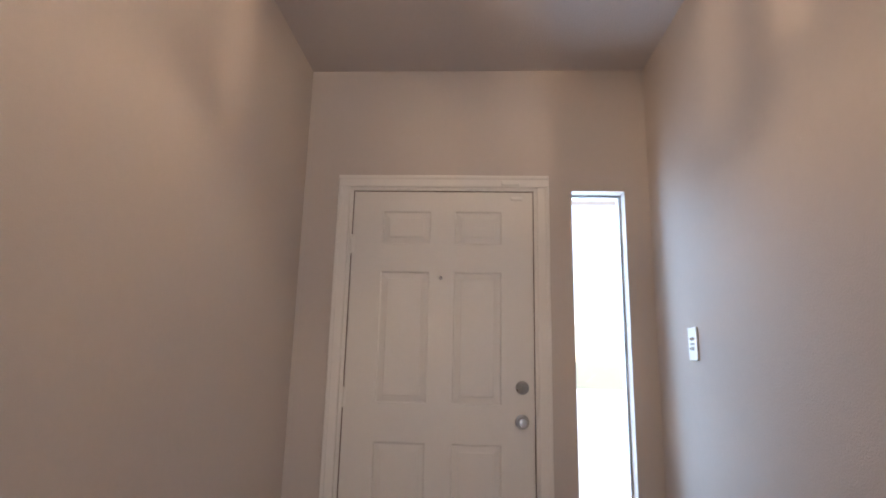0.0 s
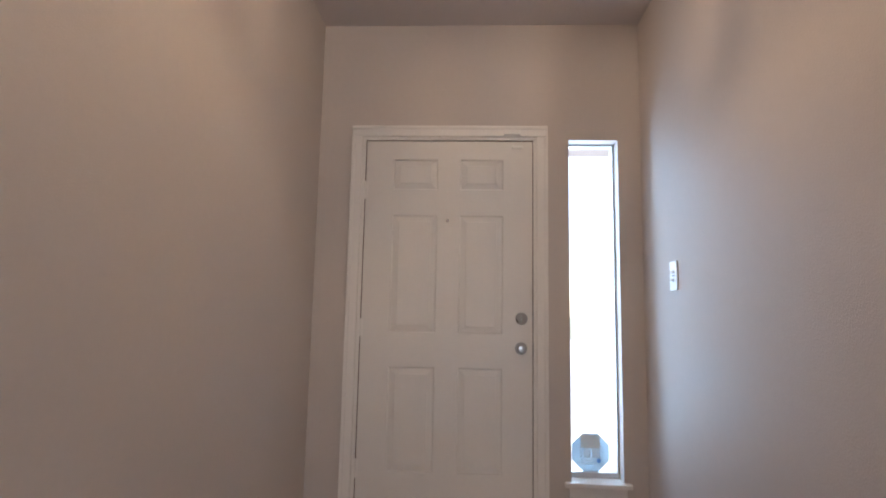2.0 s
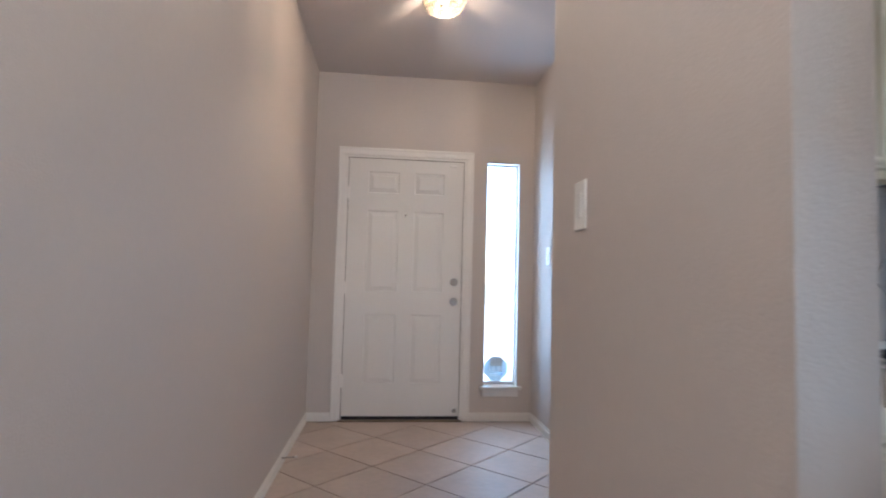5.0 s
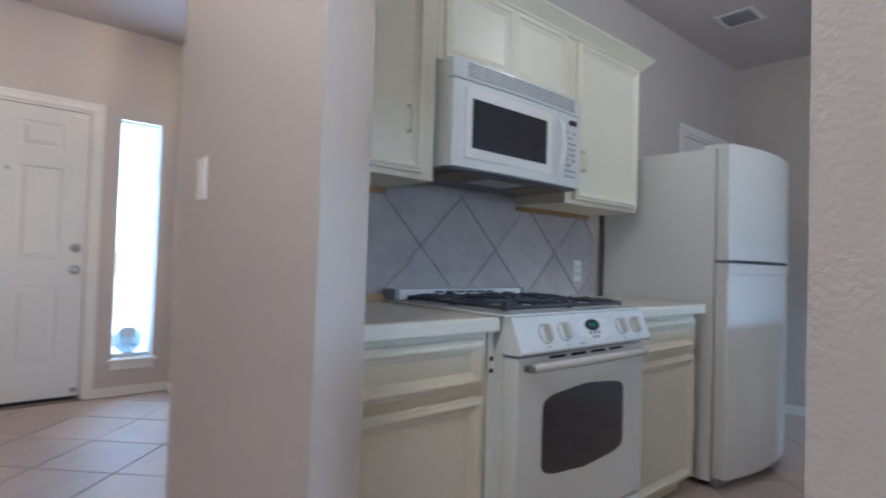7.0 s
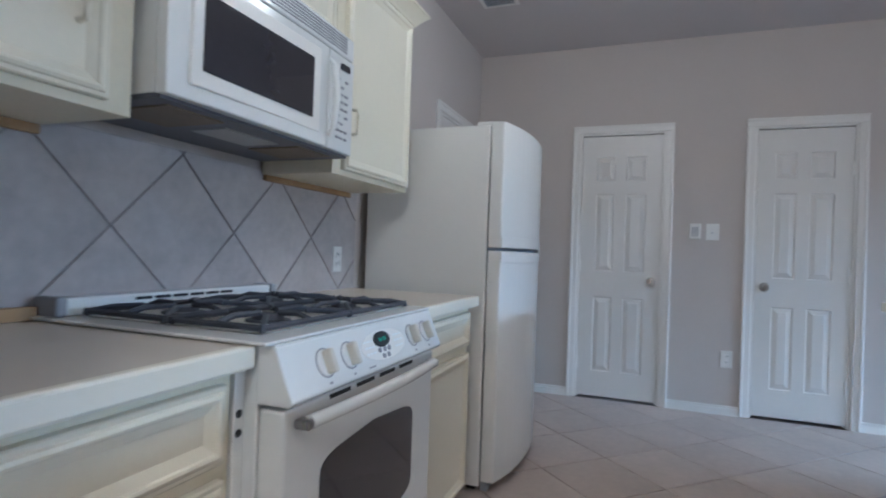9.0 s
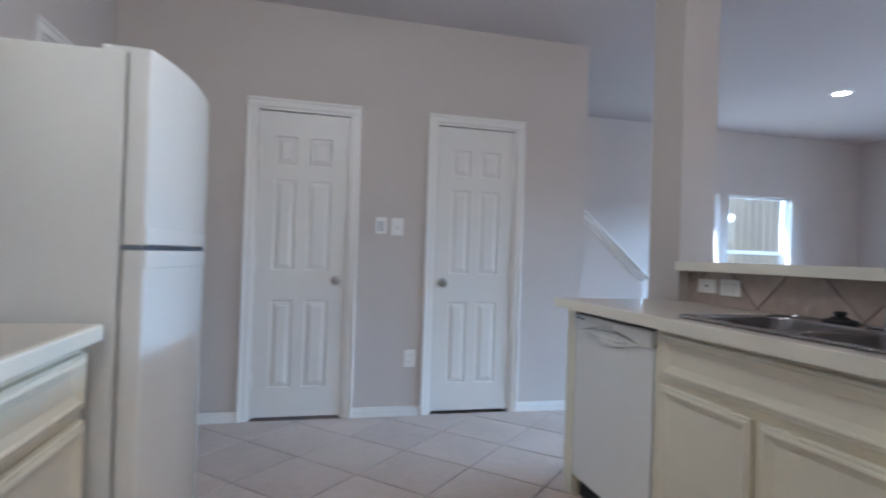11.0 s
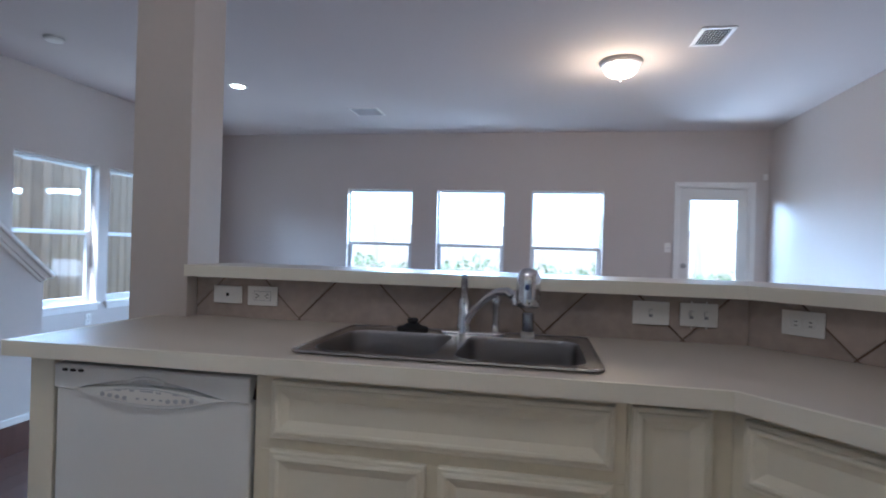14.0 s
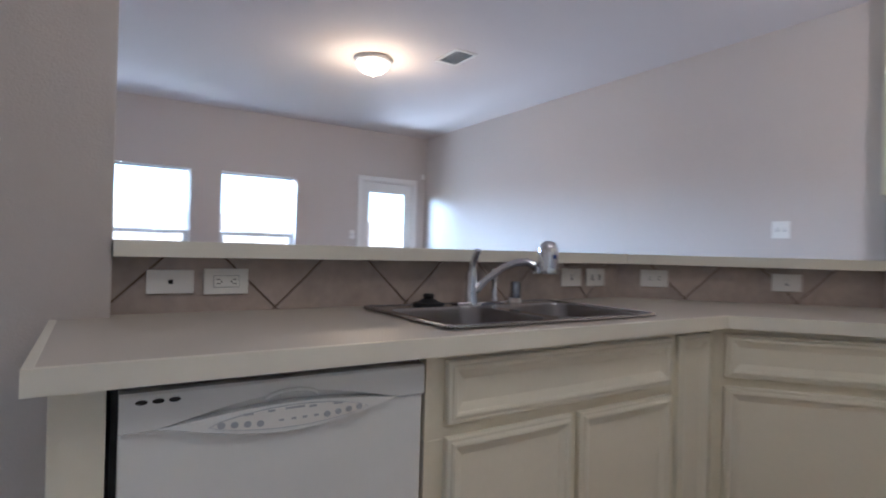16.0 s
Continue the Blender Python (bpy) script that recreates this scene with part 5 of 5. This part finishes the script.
part("crown_plate", lathe([(0, -0.0245), (0.137, -0.0330), (0.137, -0.0375), (0, -0.0290)], NB), NICKEL, el, "brushed metal top plate")


def hoop(r, z, w=0.006, h=0.010):
    bm = bmesh.new()
    for i in range(NB):
        a, b = 2 * math.pi * i / NB, 2 * math.pi * (i + 1) / NB
        put(bm, prism([((r + s) * math.cos(t), (r + s) * math.sin(t)) for t, s in ((a, 0), (b, 0), (b, w), (a, w))], z, z + h))
    return bm


def facet(a, b, r0, z0, r1, z1):
    """A flat pane of the glass drum between two angles."""
    bm = bmesh.new()
    q = [(r0 * math.cos(a), r0 * math.sin(a), z0), (r0 * math.cos(b), r0 * math.sin(b), z0), (r1 * math.cos(b), r1 * math.sin(b), z1), (r1 * math.cos(a), r1 * math.sin(a), z1)]
    v, u = [bm.verts.new(k) for k in q], [bm.verts.new((x * 0.975, y * 0.975, z)) for x, y, z in q]
    bm.faces.new(v), bm.faces.new(u[::-1])
    for k in range(4):
        bm.faces.new((v[k], u[k], u[(k + 1) % 4], v[(k + 1) % 4]))
    return bm


for r, z in ((0.128, -0.046), (0.142, -0.115), (0.110, -0.192)):
    part("band", hoop(r, z, h=0.006), NICKEL, el, "thin dark metal band")
for i in range(NB):
    a = 2 * math.pi * i / NB
    p = [(0.131 * math.cos(a), 0.131 * math.sin(a), -0.036), (0.145 * math.cos(a), 0.145 * math.sin(a), -0.112), (0.113 * math.cos(a), 0.113 * math.sin(a), -0.189)]
    part("rib", tube(p, [0.0035, 0.0045, 0.004] if i % 2 else [0.002, 0.003, 0.003], 6), NICKEL, el)
    step = 2 * math.pi / NB / 3
    for k in range(3):
        part("glass_facet", facet(a + k * step, a + (k + 1) * step, 0.128, -0.040, 0.141, -0.106), rng.choice(GLASSES), el)
    for k in range(3):
        part("glass_facet", facet(a + k * step, a + (k + 1) * step, 0.141, -0.116, 0.110, -0.186), rng.choice(GLASSES[:2]), el)
part("bottom_star", lathe([(0, -0.188), (0.014, -0.190), (0.016, -0.198), (0, -0.206)], 12), NICKEL, el, "", 40)
bl = part("bulb", lathe([(0, -0.050), (0.013, -0.052), (0.015, -0.07), (0.030, -0.10), (0.032, -0.120), (0.020, -0.144), (0, -0.150)], 16), BULB, el, "lit frosted bulb", 50)
bl.visible_shadow = False
lamp("lamp_light", "POINT", turn(0.70, 1.62, CEIL - 0.09), 6.8, WARM, shadow_soft_size=0.014)

# ---- stairs ----
SX = 5.33
bm = bmesh.new()
run = [(-3.60, 0.0), (-3.60, 1.005), (-2.962, 1.565), (-2.962, 0.0)]
a, b = [bm.verts.new((SX, y, z)) for y, z in run], [bm.verts.new((SX + 0.11, y, z)) for y, z in run]
bm.faces.new(a), bm.faces.new(b[::-1])
for k in range(4):
    bm.faces.new((a[k], b[k], b[(k + 1) % 4], a[(k + 1) % 4]))
structure(part("wall_stair", bm, WALL))
cap = tagged(thing("stair_cap", turn(SX + 0.055, -3.60, 1.005), "white sloping wood cap on the stair wall", "stair rail"), kind="structure")
rise = math.degrees(math.atan2(0.56, 0.638))
for w, z0, z1, e in ((0.085, 0.0, 0.022, 0.03), (0.070, -0.035, 0.0, 0.012), (0.062, -0.055, -0.035, 0.004)):
    bm = block(-w, -e - 0.02, z0, w, 0.83, z1, 0.004)
    bmesh.ops.transform(bm, matrix=pose(0, 0, 0, rise, 0, 0), verts=bm.verts)
    part("cap_board", bm, TRIM, cap)
structure(part("stair_skirt", block(SX - 0.012, -3.60, 0.0, SX, -2.975, 0.165), WOOD_FLOOR))
structure(part("baseboard", block(SX - 0.016, -3.60, 0.165, SX - 0.0005, -2.975, 0.205, 0.003), TRIM))
stairs = tagged(thing("stairs", turn(SX + 0.11, -3.62, 0), "dark wooden stairs behind the stair wall", "stairs"), kind="structure")
for k in range(3):
    part("step", block(0.0, 0.22 * k, 0.0, 1.0, 0.654, 0.185 * (k + 1), 0.004), WOOD_FLOOR, stairs)

# ---- outside ----
def fence(m, length, label, top=1.72, wood=FENCE):
    f = thing("fence", m, label, "fence", "garden fence")
    for z in (0.35, 0.95, top - 0.12):
        part("rail", block(0, 0.02, z - 0.22, length, 0.06, z - 0.13), wood, f)
    shared = None
    n = int(length / 0.147)
    for i in range(n):
        if shared is None:
            pk = part("board", block(-0.068, -0.001, -0.21, 0.068, 0.019, top, 0.004, 1), wood, f)
            shared = pk.data
        else:
            pk = new("board", shared)
            pk.parent = f
        pk.location = (0.074 + i * 0.147, random.uniform(-0.003, 0.003), random.uniform(-0.012, 0.012))
    for i in range(int(length / 2.4) + 1):
        part("post", block(i * 2.4 - 0.045, 0.061, -0.21, i * 2.4 + 0.045, 0.15, top - 0.10), wood, f)


fence(turn(10.0, -12.0, 0, 180), 13.0, "weathered wooden board fence behind the garden, coloured paler for glare")
fence(turn(8.9, -2.2, 0, -90), 9.6, "tan cedar board fence close beside the house, coloured darker for shade", 2.2, CEDAR_SHADED)

# neighbouring house behind the side fence
house = thing("neighbour_house", turn(12.2, -8.5, 0), "pale lap-sided house behind the side fence", "house")
for k in range(15):
    part("siding", block(0.0 if k % 2 else 0.008, -7.0, -0.2 + 0.26 * k, 0.16, 7.0, 0.058 + 0.26 * k, 0.004, 1), SIDING, house)
bm = prism([(-0.55, -7.6), (3.0, -7.6), (3.0, 7.6), (-0.55, 7.6)], 0.0, 0.14)
bmesh.ops.transform(bm, matrix=pose(0, 0, 3.55, 0, -24, 0), verts=bm.verts)
part("roof", bm, GREY, house)

# low shrubs along the garden fence
bm = bmesh.new()
rng = random.Random(4)
for k in range(5200):
    x = rng.uniform(-2.8, 8.6)
    hgt = 1.0 + 0.09 * math.sin(x * 2.1) + 0.07 * math.sin(x * 5.3 + 1)
    z = rng.uniform(-0.2, hgt)
    y = -11.55 + rng.gauss(0, 0.16) * (1.2 - 0.5 * z)
    s = rng.uniform(0.035, 0.075)
    q = Euler((rng.uniform(0, 6.3), rng.uniform(0, 6.3), rng.uniform(0, 6.3))).to_matrix()
    bm.faces.new([bm.verts.new(Vector((x, y, z)) + q @ Vector(c)) for c in ((-s, 0, 0), (0, -s * 0.45, s * 0.12), (s, 0, 0), (0, s * 0.45, s * 0.12))])
tagged(part("shrubs", bm, LEAF), "row of low green shrubs along the fence", "shrub", kind="stuff")

# ---- tiles, pieces last ----
def laid(parent, polys, z0, z1, material, name="tile", m=None, bevel=0.0015):
    for poly in polys:
        bm = bmesh.new()
        n = len(poly)
        cx, cy = sum(p[0] for p in poly) / n, sum(p[1] for p in poly) / n
        low = [bm.verts.new((x - cx, y - cy, z0)) for x, y in poly]
        mid = [bm.verts.new((x - cx, y - cy, z1 - bevel)) for x, y in poly]
        k = max(0.0, 1 - bevel / 0.2)
        high = [bm.verts.new(((x - cx) * k, (y - cy) * k, z1)) for x, y in poly]
        bm.faces.new(high)
        for i in range(n):
            j = (i + 1) % n
            bm.faces.new((low[i], low[j], mid[j], mid[i]))
            bm.faces.new((mid[i], mid[j], high[j], high[i]))
        ob = part(name, bm, material, parent)
        ob.matrix_basis = (m or Matrix()) @ Matrix.Translation((cx, cy, 0))


NODE, HX, HY = (4.196, -1.230), 0.293, 0.296
TILE_END = -2.975
for rect in ((WEST, KN + 0.11, ENTRY_E, NORTH - 0.03), (WEST, TILE_END, STUB0, KN + 0.11), (STUB0, TILE_END, KE, KN)):
    laid(floor, diamonds(*rect, NODE, HX, HY, 0.0042), -0.006, 0.0, FLOOR_TILE)
planks = []
for i in range(int((LE - WEST) / 0.127) + 1):
    x0 = WEST + i * 0.127
    y = LS
    while y < TILE_END - 0.001:
        y1 = min(y + random.uniform(0.7, 1.4), TILE_END)
        planks.append((x0 + 0.0008, y + 0.0008, -0.0055, min(x0 + 0.1262, LE), y1 - 0.0008, -0.0005))
        y = y1
bm = bmesh.new()
for row in planks:
    put(bm, block(*row))
tagged(part("floor_planks", bm, WOOD_FLOOR, floor), kind="stuff")

splash = tagged(part("splashback", block(STUB1, KN - 0.010, CT1 - 0.04, 3.118, KN - 0.001, 1.372), SPLASH_GROUT), "beige diagonal wall tiles behind the stove", "splashback")
up = Matrix.Translation((0, KN - 0.010, 0)) @ pose(0, 0, 0, 90, 0, 0)
laid(splash, diamonds(STUB1 + 0.001, CT1 - 0.03, 3.115, 1.370, (1.84, 1.132), 0.2275, 0.2275, 0.0028), 0.0, 0.006, SPLASH_TILE, m=up)
bars = tagged(part("bar_splashback", prism([(3.79, KNEE - 0.006), (bend[0], KNEE - 0.006), (meet[0], meet[1] - 0.008), (meet[0], meet[1] - 0.016), (bend[0] - 0.003, KNEE - 0.0115), (3.79, KNEE - 0.0115)], PT1 - 0.04, 1.081), BAR_GROUT), "brown diagonal tiles under the raised bar", "splashback")
back = Matrix.Translation((0, KNEE - 0.006, 0)) @ pose(0, 0, 0, 0, 0, 180) @ pose(0, 0, 0, 90, 0, 0)
laid(bars, diamonds(-3.789, PT1 - 0.03, -bend[0] - 0.002, 1.0805, (-3.36, 0.932), 0.2275, 0.2275, 0.0028), 0.0, 0.006, BAR_TILE, m=back)
slant = Matrix.Translation((bend[0], bend[1] - 0.008, 0)) @ pose(0, 0, 0, 0, 0, 135) @ pose(0, 0, 0, 90, 0, 0)
laid(bars, diamonds(0.002, PT1 - 0.03, 1.085, 1.0805, (0.30, 0.932), 0.2275, 0.2275, 0.0028), 0.0, 0.006, BAR_TILE, m=slant)
side = tagged(part("side_splashback", block(STUB1 + 0.001, -2.05, PT1 - 0.03, STUB1 + 0.008, -1.432, 1.372), SPLASH_GROUT), "beige diagonal wall tiles on the wall stub", "splashback")
face = Matrix.Translation((STUB1 + 0.008, 0, 0)) @ pose(0, 0, 0, 0, 0, 90) @ pose(0, 0, 0, 90, 0, 0)
laid(side, diamonds(-2.05, PT1, -1.433, 1.370, (-1.8, 1.132), 0.2275, 0.2275, 0.0028), 0.0, 0.006, SPLASH_TILE, m=face)
